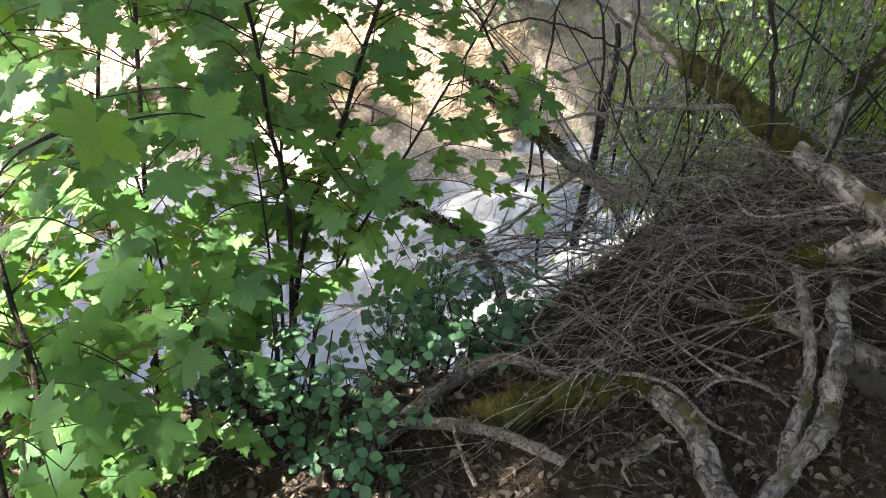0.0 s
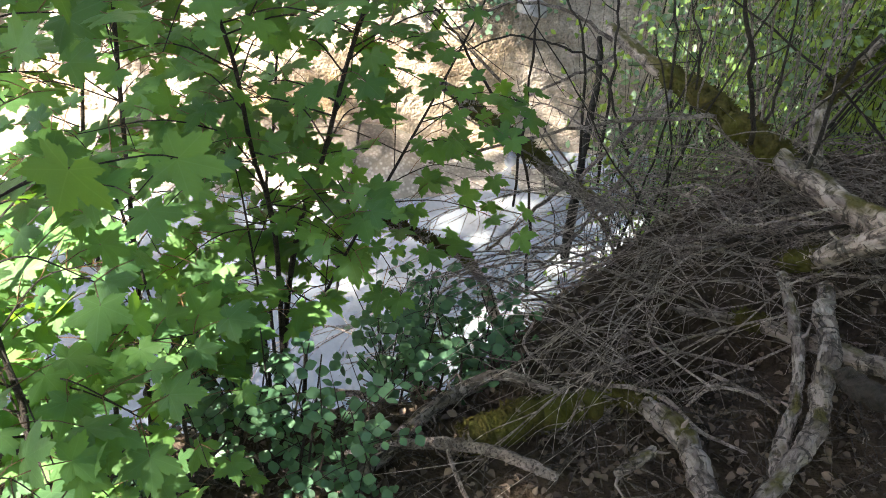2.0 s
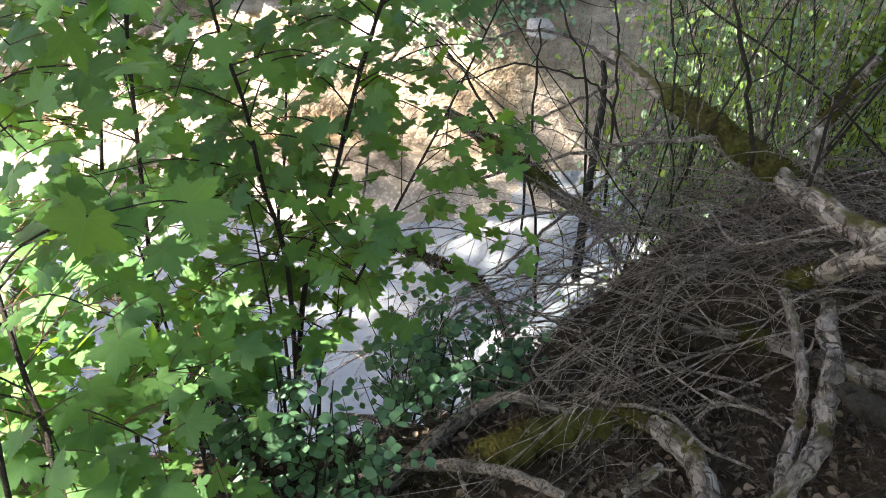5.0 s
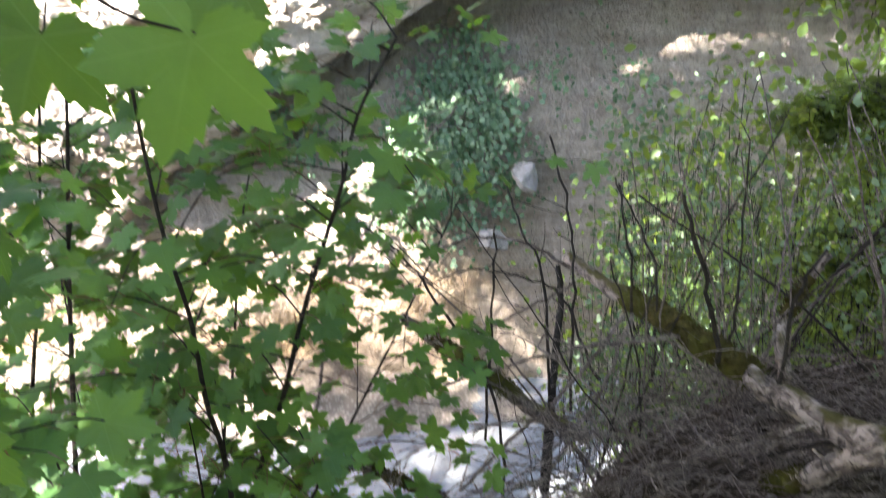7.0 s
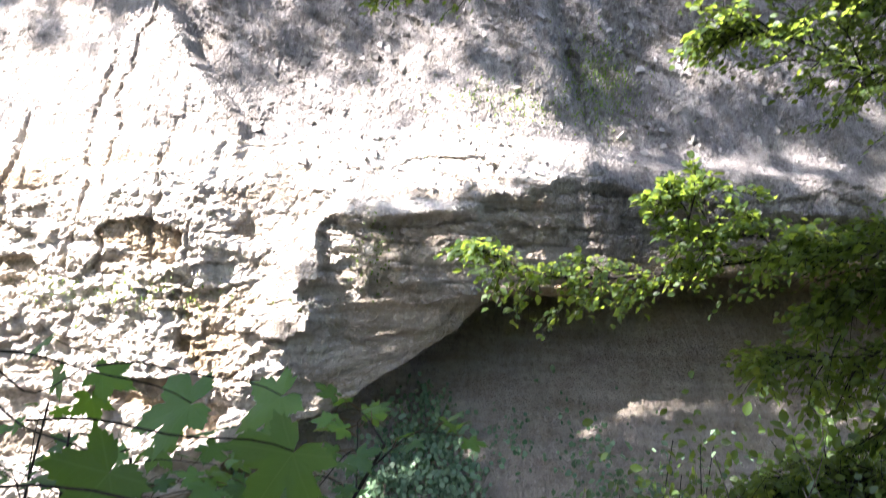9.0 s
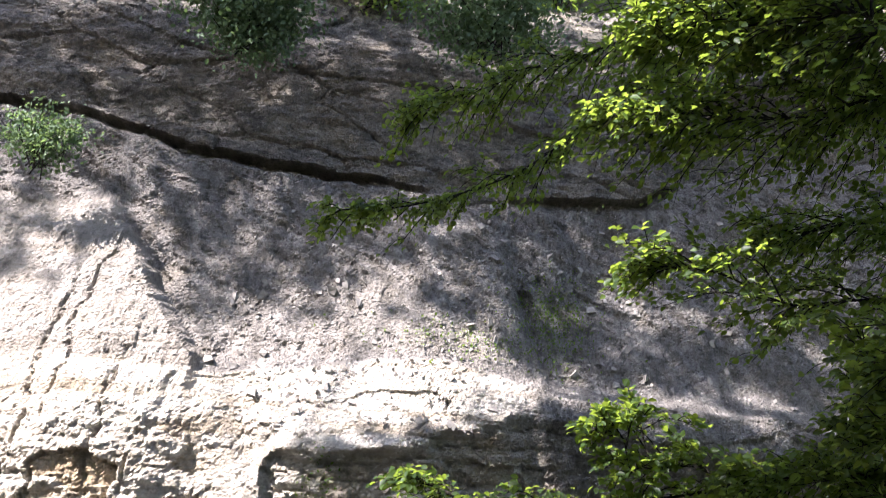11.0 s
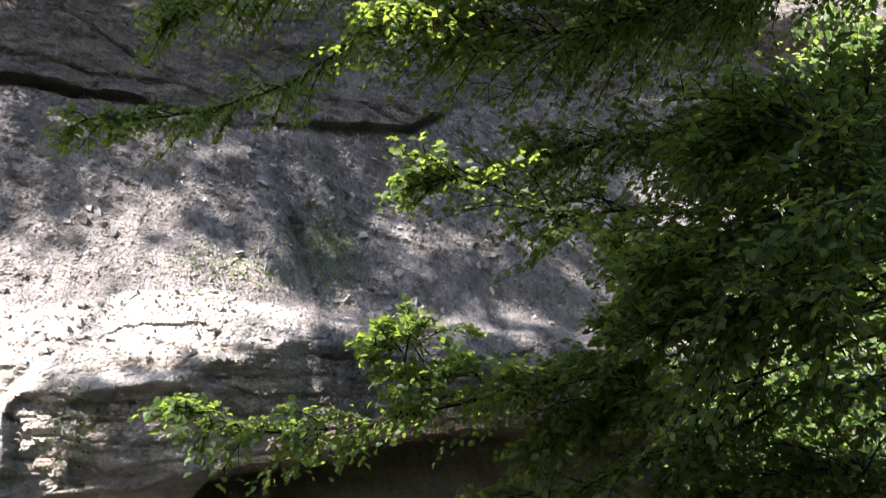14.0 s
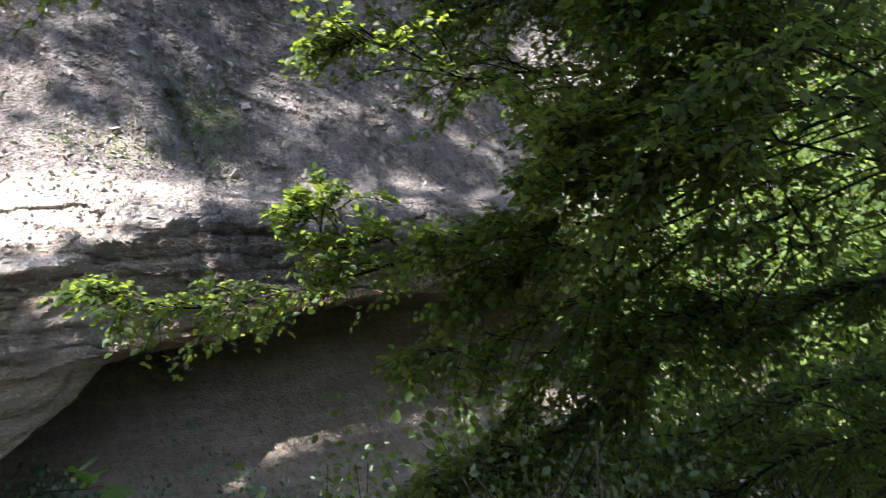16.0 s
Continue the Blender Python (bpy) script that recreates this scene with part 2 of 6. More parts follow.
def noise2(x, y, seed=0):
    """Smooth value noise from 0 to 1 on arrays."""
    g = LATTICES[seed % 8]
    xi, yi = np.floor(x).astype(int), np.floor(y).astype(int)
    fx, fy = x - xi, y - yi
    fx, fy = fx * fx * (3 - 2 * fx), fy * fy * (3 - 2 * fy)
    a, b = g[xi % 256, yi % 256], g[(xi + 1) % 256, yi % 256]
    c, d = g[xi % 256, (yi + 1) % 256], g[(xi + 1) % 256, (yi + 1) % 256]
    return (a * (1 - fx) + b * fx) * (1 - fy) + (c * (1 - fx) + d * fx) * fy


def fbm(x, y, octaves=5, gain=0.5, seed=0):
    """Layered noise, about -0.5 to 0.5."""
    s, amp, tot = 0, 1.0, 0
    for i in range(octaves):
        s = s + amp * (noise2(x * 2.03**i + 17.3 * i, y * 2.03**i + 9.1 * i, seed + i) - 0.5)
        tot += amp
        amp *= gain
    return s / tot * 1.6


def step(e0, e1, v):
    s = np.clip((v - e0) / (e1 - e0), 0, 1)
    return s * s * (3 - 2 * s)


def curve_points(ctrl, per=5):
    """A smooth line through the control points (Catmull-Rom)."""
    p = np.array(ctrl, float)
    p = np.vstack([2 * p[0] - p[1], p, 2 * p[-1] - p[-2]])
    out = []
    for i in range(1, len(p) - 2):
        for s in np.linspace(0, 1, per, endpoint=False):
            out.append(0.5 * (2 * p[i] + (p[i + 1] - p[i - 1]) * s + (2 * p[i - 1] - 5 * p[i] + 4 * p[i + 1] - p[i + 2]) * s**2
                              + (3 * p[i] - p[i - 1] - 3 * p[i + 1] + p[i + 2]) * s**3))
    out.append(p[-2])
    return np.array(out)


class Soup:
    """Collects vertices and faces of one mesh."""

    def __init__(self):
        self.v, self.f, self.n = [], [], 0

    def add(self, verts, faces):
        verts = np.asarray(verts, float)
        self.v.append(verts)
        self.f.extend([tuple(i + self.n for i in f) for f in faces])
        self.n += len(verts)

    def tube(self, pts, r0, r1, sides=6, rough=0.0, rng=None, cap=True):
        pts = np.asarray(pts, float)
        n = len(pts)
        tan = np.gradient(pts, axis=0)
        tan /= np.linalg.norm(tan, axis=1)[:, None] + 1e-9
        ref = np.array([0.31, 0.52, 0.79])
        side = np.cross(tan, ref)
        side /= np.linalg.norm(side, axis=1)[:, None] + 1e-9
        up = np.cross(tan, side)
        rad = np.linspace(r0, r1, n) if np.isscalar(r0) else np.asarray(r0)
        ang = np.linspace(0, 2 * np.pi, sides, endpoint=False)
        rr = rad if rad.ndim == 2 else np.repeat(rad[:, None], sides, 1)
        if rough and rng is not None:
            rr = rr * (1 + rough * (rng.random((n, sides)) - 0.5) + rough * (rng.random((n, 1)) - 0.5))
        ring = pts[:, None] + rr[..., None] * (np.cos(ang)[None, :, None] * side[:, None] + np.sin(ang)[None, :, None] * up[:, None])
        faces = [(i * sides + j, i * sides + (j + 1) % sides, (i + 1) * sides + (j + 1) % sides, (i + 1) * sides + j)
                 for i in range(n - 1) for j in range(sides)]
        if cap:
            faces += [tuple(range(sides - 1, -1, -1)), tuple(range((n - 1) * sides, n * sides))]
        self.add(ring.reshape(-1, 3), faces)

    def leaves(self, mesh, places, ahead, normal, sizes):
        """Copies of a small leaf at places, pointing ahead, facing normal."""
        lv, lf = mesh
        a = ahead / (np.linalg.norm(ahead, axis=1)[:, None] + 1e-9)
        s = np.cross(a, normal)
        s /= np.linalg.norm(s, axis=1)[:, None] + 1e-9
        n = np.cross(s, a)
        allv = places[:, None] + sizes[:, None, None] * (lv[None, :, 0:1] * s[:, None] + lv[None, :, 1:2] * a[:, None] + lv[None, :, 2:3] * n[:, None])
        k = len(lv)
        for i in range(len(places)):
            self.f.extend([tuple(j + self.n + i * k for j in f) for f in lf])
        self.v.append(allv.reshape(-1, 3))
        self.n += len(places) * k

    def put(self, name, material, parent=None, label="", smooth=True):
        return link_mesh(name, np.concatenate(self.v), self.f, material, smooth, parent, label)


def thing(name, label, category, group="", kind="", at=(0, 0, 0)):
    ob = new(name)
    ob.location = at
    return tagged(ob, label, category, group, kind)


# leaf shapes: x across, y along from the stalk, z up; one unit long
def oval_leaf(width=0.66, fold=0.12, droop=0.12):
    v = [(0, 0, 0), (width * 0.36, 0.25, fold), (width * 0.5, 0.55, fold), (width * 0.25, 0.85, fold * 0.6 - droop * 0.5), (0, 1, -droop),
         (-width * 0.25, 0.85, fold * 0.6 - droop * 0.5), (-width * 0.5, 0.55, fold), (-width * 0.36, 0.25, fold), (0, 0.55, 0)]
    return np.array(v), [(0, 1, 2, 8), (8, 2, 3, 4), (8, 4, 5, 6), (0, 8, 6, 7)]


def maple_leaf_mesh(seed):
    """Five pointed lobes with coarse teeth round the end of the stalk; an inner ring lets the blade bend."""
    rng = np.random.default_rng(seed)
    lobes = [(-116, 0.60), (-57, 0.90), (0, 1.0), (57, 0.90), (116, 0.60)]
    out = [(-166, 0.20), (-148, 0.40)]
    for i, (ang, ln) in enumerate(lobes):
        ln = ln * rng.uniform(0.9, 1.08)
        wob = rng.uniform(-4, 4)
        for da, f in ((-24, 0.60), (-20, 0.72), (-15.5, 0.68), (-12, 0.82), (-7, 0.80), (0, 1.0), (7, 0.80), (12, 0.82), (15.5, 0.68), (20, 0.72), (24, 0.60)):
            out.append((ang + da + wob + rng.uniform(-0.8, 0.8), ln * f * rng.uniform(0.96, 1.04)))
        if i < 4:
            out.append((ang + 29, (0.36 if i in (0, 3) else 0.44) * rng.uniform(0.9, 1.15)))
    out += [(148, 0.40), (166, 0.20)]
    curl, cup, twist = rng.uniform(0.04, 0.26), rng.uniform(-0.10, 0.14), rng.uniform(-0.12, 0.12)

    def lift(x, y, ang, r):
        ridge = 0.022 * math.cos(radians(ang * 360 / 58)) * min(r, 0.6)
        return -curl * r * r + cup * abs(x) + twist * x * y + ridge + 0.02 * math.sin(7 * x + 5 * y + seed)

    v = [(0, 0, 0)]
    for part_way in (0.5, 1.0):
        for ang, r in out:
            q = r * part_way if part_way == 1.0 else min(r * 0.6, 0.36)
            x, y = math.sin(radians(ang)) * q, math.cos(radians(ang)) * q
            v.append((x, y, lift(x, y, ang, q)))
    n = len(out)
    f = [(0, i + 1, i) for i in range(1, n)]
    f += [(i, i + 1, n + i + 1, n + i) for i in range(1, n)]
    return v, f


CURLED = oval_leaf(0.7, 0.25, 0.3)
OVAL = oval_leaf()
ROUND = oval_leaf(0.85, 0.06, 0.05)
NARROW = oval_leaf(0.4, 0.08, 0.15)

# ---- the large structure ----
def bank_edge(x):
    return np.interp(x, [-6, -3, -1.2, -0.5, 0.0, 0.3, 0.6, 1.0, 2.0, 5.0, 12.0], [1.0, 1.05, 1.22, 1.28, 1.45, 1.8, 2.12, 2.38, 2.7, 3.7, 4.4])


def ground_height(x, y):
    """The bank on this side, the stream's bed, the bar below the cliff and the land above it."""
    top = np.interp(x, [-8, -0.6, 0.0, 0.4, 0.8, 1.3, 2.5, 6, 20], [-0.3, -0.08, -0.06, 0.02, 0.10, 0.16, 0.1, 0.3, 1.0])
    d = y - bank_edge(x)
    drop = np.where(d > 0, 1.95 * d - 0.16 * (1 - np.exp(-6 * np.maximum(d, 0))), 0)
    z = top + 0.10 * fbm(x * 1.3, y * 1.3, 4, 0.5, 1) + 0.03 * fbm(x * 7, y * 7, 3, 0.5, 2) - drop
    z = z - 0.28 * np.exp(-(((x - 0.62) / 0.22) ** 2) - ((y - 1.62) / 0.16) ** 2)
    bar = 0.62 * step(6.9, 8.0, y + 0.6 * fbm(x * 0.6, y * 0.6, 3, 0.5, 3)) * step(0.5, -2.0, x)
    bar = bar + 0.5 * step(7.6, 8.4, y)
    bed = -4.72 + 0.14 * fbm(x * 1.1, y * 1.1, 5, 0.6, 4) + bar
    z = np.maximum(z, bed)
    return np.where(y > 9.6, bed + step(12.0, 16.0, y) * 16.0 + step(16, 80, y) * 8, z)


def graded(lo, fine_lo, fine_hi, hi, fine, coarse, grow=1.18):
    mid = list(np.arange(fine_lo, fine_hi, fine))
    a, s = [], coarse
    p = fine_lo - s
    while p > lo:
        a.append(p)
        s *= grow
        p -= s
    b, s = [], coarse
    p = fine_hi
    while p < hi:
        b.append(p)
        s *= grow
        p += s
    return np.array([lo] + a[::-1] + mid + b + [hi])


def grid_faces(ni, nj):
    i, j = np.meshgrid(np.arange(ni - 1), np.arange(nj - 1), indexing="ij")
    a = (i * nj + j).ravel()
    return np.stack([a, a + nj, a + nj + 1, a + 1], 1)


def sheet(name, P, faces, material):
    me = bpy.data.meshes.new(name)
    me.vertices.add(len(P))
    me.vertices.foreach_set("co", P.astype(np.float32).ravel())
    me.loops.add(faces.size)
    me.loops.foreach_set("vertex_index", faces.astype(np.int32).ravel())
    me.polygons.add(len(faces))
    me.polygons.foreach_set("loop_start", np.arange(0, faces.size, 4, dtype=np.int32))
    me.polygons.foreach_set("use_smooth", np.ones(len(faces), dtype=bool))
    me.update(calc_edges=True)
    me.validate()
    me.materials.append(material)
    return new(name, me)


gx, gy = graded(-300, -3, 3.5, 300, 0.05, 0.15), graded(-300, -0.5, 9, 300, 0.05, 0.15)
GX, GY = np.meshgrid(gx, gy, indexing="ij")
GZ = ground_height(GX, GY)
ground = sheet("ground", np.stack([GX, GY, GZ], -1).reshape(-1, 3), grid_faces(len(gx), len(gy)), GROUND)
tagged(ground, "dark earth bank with leaf litter above a gravelly stream bed", "ground", kind="structure")

wx, wy = np.linspace(-30, 30, 40), np.linspace(2.0, 9.6, 20)
WX, WY = np.meshgrid(wx, wy, indexing="ij")
water = sheet("water", np.stack([WX, WY, -4.2 + 0 * WX], -1).reshape(-1, 3), grid_faces(40, 20), WATER)
water.visible_shadow = False
tagged(water, "pale rippled stream reflecting the cliff above", "water", kind="structure")


def cells(x, y, seed=0):
    """Broken-up blocks: a number of its own for each block (-0.5 to 0.5) and the distance to the block's edge."""
    xi, yi = np.floor(x).astype(int), np.floor(y).astype(int)
    f1, f2, val = np.full(x.shape, 9.0), np.full(x.shape, 9.0), np.zeros(x.shape)
    gx_, gy_, gv_ = LATTICES[seed % 8], LATTICES[(seed + 3) % 8], LATTICES[(seed + 5) % 8]
    for dx in (-1, 0, 1):
        for dy in (-1, 0, 1):
            a, b = (xi + dx) % 256, (yi + dy) % 256
            d = np.hypot(xi + dx + gx_[a, b] - x, yi + dy + gy_[a, b] - y)
            near = d < f1
            f2 = np.where(near, f1, np.minimum(f2, d))
            val = np.where(near, gv_[a, b] - 0.5, val)
            f1 = np.minimum(f1, d)
    return val, f2 - f1


def cliff_lip(x):
    """Height of the arch's lower edge."""
    return np.interp(x, [-9, -5.0, -3.4, -2.4, -1.78, -0.77, 0.25, 0.73, 1.2, 2.0, 4.0, 8.0, 16.0],
                     [-4.6, -3.0, -1.6, -0.86, -0.33, 0.18, 0.85, 1.27, 1.36, 1.42, 1.7, 1.4, 0.8])


def band_base(x):
    """Height of the foot of the upper rock band."""
    return np.interp(x, [-9, -4.2, -2.75, -0.55, 1.0, 3.35, 4.2, 5.8, 16], [7.4, 6.55, 6.2, 5.95, 5.8, 5.9, 6.45, 6.95, 8.0])


def cliff_depth(x, z):
    """How far back the rock face lies, with its rock kinds (pale, ochre, dark), which also carry painted shade and
    bounce.
    """
    w1, w2 = fbm(x * 0.8, z * 0.8, 4, 0.5, 5), fbm(x * 0.9 + 40, z * 0.9, 5, 0.5, 6)
    w3, w4 = fbm(x * 3 + 11, z * 3, 4, 0.55, 2), fbm(x * 3 + 51, z * 3, 4, 0.55, 3)
    wx_, wz_ = x + 0.22 * w1 + 0.05 * w3, z + 0.12 * w2 + 0.05 * w4
    lip, band = cliff_lip(wx_), band_base(wx_)
    # blocks of two sizes, wide and flat like the beds they broke from
    bv, be = cells(wx_ * 1.5 + 0.3 * w3 + 30, wz_ * 3.4 + 30 + 0.5 * w1, 1)
    sv, se = cells(wx_ * 5.0 + 60 + 0.6 * w3, wz_ * 9.0 + 60 + 0.6 * w4, 2)
    crack = 0.07 * np.exp(-((be / 0.05) ** 2)) + 0.03 * np.exp(-((se / 0.07) ** 2))
    # hollow under the arch
    hollow = np.interp(z, [-6, -4.4, -3.4, -2, -0.6, 0.4, 1.3, 2], [7.6, 8.15, 8.4, 8.75, 9.4, 10.3, 11.2, 11.4])
    hollow = hollow + 0.10 * fbm(x * 1.1, z * 0.7, 5, 0.6, 1) + 0.05 * fbm(x * 7, z * 2.5, 4, 0.6, 2) + 0.02 * fbm(x * 14, z * 9, 3, 0.6, 5)
    hollow = hollow - 0.45 * step(-2.2, -5.0, x)
    # beds above the arch: they lean out from the lip up to a nose, then step back
    nose = np.interp(x + 0.3 * w1 + 0.25 * w3 + 0.1 * sv, [-8, -6, -4, -2.9, -2.1, -1.6, -1.3, -0.95, 0.5, 0.85, 1.4, 2.2, 4, 8], [-1.8, -1.7, -1.1, -0.5, 0.1, 0.6, 1.15, 2.12, 2.32, 2.44, 2.72, 2.6, 2.4, 2.2])
    nose = nose + (0.45 * bv + 0.25 * w3) * step(-1.0, -1.9, x) + 0.10 * w3
    y_nose = np.interp(x, [-6, -3, -1.8, -1, 0.4, 0.75, 1.3, 1.6, 2.5, 6], [8.1, 8.2, 8.40, 8.40, 8.42, 8.60, 8.74, 8.95, 9.05, 9.0])
    y_lip = np.interp(x, [-6, -3, -1.6, -0.6, 1, 3], [8.25, 8.4, 8.62, 8.9, 9.25, 9.3])
    crest = np.interp(x, [-2.2, -1.0, -0.4, 0.65, 1.4, 2.2, 5, 8], [2.95, 2.95, 3.1, 3.3, 3.1, 2.9, 2.75, 2.6])
    q = np.clip((nose - wz_) / np.maximum(nose - lip, 0.15), 0, 1)
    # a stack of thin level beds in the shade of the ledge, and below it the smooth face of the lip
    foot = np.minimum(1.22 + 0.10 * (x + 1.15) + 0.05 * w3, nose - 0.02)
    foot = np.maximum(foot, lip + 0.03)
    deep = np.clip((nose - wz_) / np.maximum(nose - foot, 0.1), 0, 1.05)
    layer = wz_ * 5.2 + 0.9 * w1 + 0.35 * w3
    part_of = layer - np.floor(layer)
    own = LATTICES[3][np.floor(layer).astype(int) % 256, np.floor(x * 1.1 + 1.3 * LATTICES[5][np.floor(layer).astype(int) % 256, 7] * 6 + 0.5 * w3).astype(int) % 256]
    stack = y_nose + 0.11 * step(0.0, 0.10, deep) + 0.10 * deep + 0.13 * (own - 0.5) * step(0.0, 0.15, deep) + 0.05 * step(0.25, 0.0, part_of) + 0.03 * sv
    low = np.clip((foot - wz_) / np.maximum(foot - lip, 0.05), 0, 1)
    tuck = 0.12 + 0.88 * step(-1.9, -0.6, x)
    skin = y_nose + tuck * (0.22 + 0.08 * step(0.0, 0.1, low)) + np.maximum(y_lip - y_nose - 0.26 * tuck, 0.05) * low
    under = np.where(wz_ > foot, stack, skin)
    over_n = np.maximum(wz_ - nose, 0)
    tread = y_nose + np.clip(over_n / np.maximum(crest - nose, 0.1), 0, 1) * np.interp(x, [-2, 0.4, 1.3, 1.8], [0.55, 0.55, 0.35, 0.15])
    ledge = np.where(wz_ < nose, under, tread)
    rockiness = step(0.02, 0.12, wz_ - lip)
    base = ledge
    run = (wz_ - 0.42 * x) * 3.4 + 1.3 * w1 + 0.9 * w3
    saw = run - np.floor(run)
    fine_run = (wz_ - 0.35 * x) * 9.0 + 1.5 * w2 + 0.8 * w4
    slabs = 0.09 * (saw**4 - 0.2) + 0.035 * ((fine_run - np.floor(fine_run)) - 0.5) + 0.04 * fbm(x * 6, z * 6, 4, 0.65, 7)
    chips = fbm(x * 9 + 7, z * 14, 4, 0.65, 5)
    ledge = ledge + rockiness * ((0.10 * bv + 0.05 * sv) * step(0.8, 0.3, q) * step(-0.02, 0.10, q) + (0.05 * bv + 0.016 * sv) * step(0.10, 0.0, q) + 0.35 * crack * step(0.35, 0.1, q) + 0.015 * chips + 0.75 * slabs * step(0.05, 0.3, low))
    # bare slope above
    up = np.maximum(wz_ - crest, 0)
    slope = np.where(up > 0, base, ledge) + 0.10 * step(0, 0.08, up) + up * 0.56 - 0.03 * up**2
    on = step(0.0, 0.35, up)
    rills = fbm(x * 2.6 + 1.3 * z, z * 0.55 - 0.2 * x, 5, 0.6, 4)
    slope = slope + on * (0.16 * fbm(x * 0.9 + 0.3 * z, z * 0.6, 4, 0.5, 3) + 0.15 * np.abs(rills) + 0.06 * np.abs(fbm(x * 7 + 3 * z, z * 4, 4, 0.65, 6)) + 0.10 * np.maximum(fbm(x * 5 + 2 * z, z * 6, 4, 0.6, 1) - 0.14, 0) - 0.10 * np.maximum(fbm(x * 8 + 90, z * 8, 3, 0.6, 7) - 0.2, 0))
    lines = np.abs(fbm((0.5 * x + 0.86 * z) * 6.0 + 1.5 * w1, (0.86 * x - 0.5 * z) * 0.9, 4, 0.6, 2))
    slope = slope + on * step(0.5, 1.4, up) * (0.16 * lines - 0.05)
    gully = np.exp(-(((x - 1.75 - 0.25 * (3.9 - z) + 0.05 * w3) / 0.06) ** 2)) * step(3.0, 3.3, z) * step(4.6, 4.2, z)
    slope = slope + 0.12 * gully + 0.18 * step(1.55, 1.85, x + 0.25 * (z - 3.9)) * on * step(6.0, 4.5, z)
    # buttress beside the ridge
    ridge = np.interp(wz_, [2.2, 3.16, 3.6, 4.46, 5.4, 7.0, 12], [-1.9, -2.0, -2.42, -2.98, -3.68, -4.9, -8])
    inside = step(0.03, -0.10, x - ridge + 0.10 * w3) * step(2.6, 3.2, wz_) + step(-1.3, -2.5, x) * step(3.2, 2.6, wz_)
    high = np.maximum(wz_ - 2.4, 0)
    butt = np.where(wz_ < nose, under, y_nose + 0.10 * over_n) + 0.30 * high + 0.05 * high**2
    butt = butt - 0.20 * np.exp(-(((x + 2.9) / 0.8) ** 2)) * step(0.5, 2.5, wz_)
    rough = step(2.9, 1.2, wz_)
    gap = 0
    for gx0, gw, g0, g1 in ((-3.52, 0.022, 0.9, 4.3), (-3.3, 0.015, 2.2, 4.9), (-4.3, 0.02, 1.2, 3.4), (-2.75, 0.015, 1.4, 3.3), (-2.4, 0.013, 1.0, 2.6)):
        gap = gap + np.exp(-(((x - gx0 - 0.10 * w1 + 0.16 * w3 - 0.05 * (z - 3)) / gw) ** 2)) * step(g0, g0 + 0.6, z) * step(g1, g1 - 0.6, z)
    butt = butt + 0.07 * gap + rough * (0.26 * bv + 0.09 * sv + 0.6 * crack + 0.06 * chips) * step(0.9, 0.5, q) + (0.02 * bv + 0.012 * sv + 0.035 * np.abs(fbm(x * 15 + 0.8 * z, z * 1.6, 4, 0.6, 4))) * (1 - rough)
    butt = butt + 0.07 * fbm(x * 2.2, z * 1.2, 5, 0.55, 7) + 0.06 * np.abs(fbm(x * 7, z * 1.3, 4, 0.6, 1)) + 0.02 * chips
    y = slope * (1 - inside) + np.minimum(butt, slope + 0.1) * inside
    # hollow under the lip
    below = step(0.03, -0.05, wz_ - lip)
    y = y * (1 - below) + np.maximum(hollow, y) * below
    # upper band: it hangs out over a dark slot
    over = wz_ - band
    y = y + (0.28 - 0.16 * step(0.0, 1.2, x)) * step(-0.2, -0.02, over)
    cv, ce = cells(x * 0.55 + 0.35 * z + 20, wz_ * 1.6 + 20 + 0.15 * x, 6)
    face = 10.42 + 0.10 * over + 0.16 * step(1.2, 3.0, over) * over + 0.16 * fbm(x * 0.7, z * 2.4, 5, 0.55, 5) + 0.12 * cv + 0.06 * np.exp(-((ce / 0.03) ** 2))
    face = face + 0.22 * step(0.0, 1.2, x) - 0.10 * step(1.2, 2.2, x) * step(4.2, 3.4, x) * step(1.1, 0.5, over) + 0.04 * sv + 0.05 * fbm(x * 5, z * 11, 4, 0.65, 2)
    face = face + 0.8 * step(3.6, 4.6, x) * step(1.4, 0.8, over)
    y = np.where(over > 0.0, np.minimum(y + 0.3, face), y)
    top = 9.3 + 0.5 * fbm(x * 0.5, z * 0.2, 3, 0.5, 2)
    y = y + np.maximum(z - top, 0) * 0.7
    # grain
    y = y + 0.03 * fbm(x * 6, z * 6, 5, 0.65, 3) + 0.012 * fbm(x * 25, z * 25, 3, 0.6, 4)
    pale = np.clip(0.46 * inside * step(5.6, 4.6, z) + step(crest + 0.06, crest - 0.02, wz_) * step(2.0, 1.2, x), 0, 1) * (1 - below * 0.9)
    # rock of the hollow made paler to stand in for bounced light
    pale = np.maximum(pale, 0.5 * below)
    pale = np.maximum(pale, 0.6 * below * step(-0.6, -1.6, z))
    pale = np.maximum(pale, 0.22 * step(1.7, 1.3, x) * step(2.5, 0.0, up) * on * step(-0.1, 0.25, w2 + 0.3))
    mid = np.exp(-(((wz_ - lip - 0.10) / 0.24) ** 2)) * step(-0.9, 0.6, x)
    spots = step(0.10, 0.25, bv + 0.3 * w2) * inside * step(3.0, 2.2, z)
    ochre = np.clip(0.95 * mid + 0.8 * spots + 0.55 * inside * step(1.0, 0.2, wz_ - nose) * step(-0.05, 0.2, w1) + 0.8 * below * step(-1.8, -2.8, z) * step(2.0, 0.6, x), 0, 1)
    # warm bounced light put into the hollow as an ochre tint
    ochre = np.maximum(ochre, 0.28 * below)
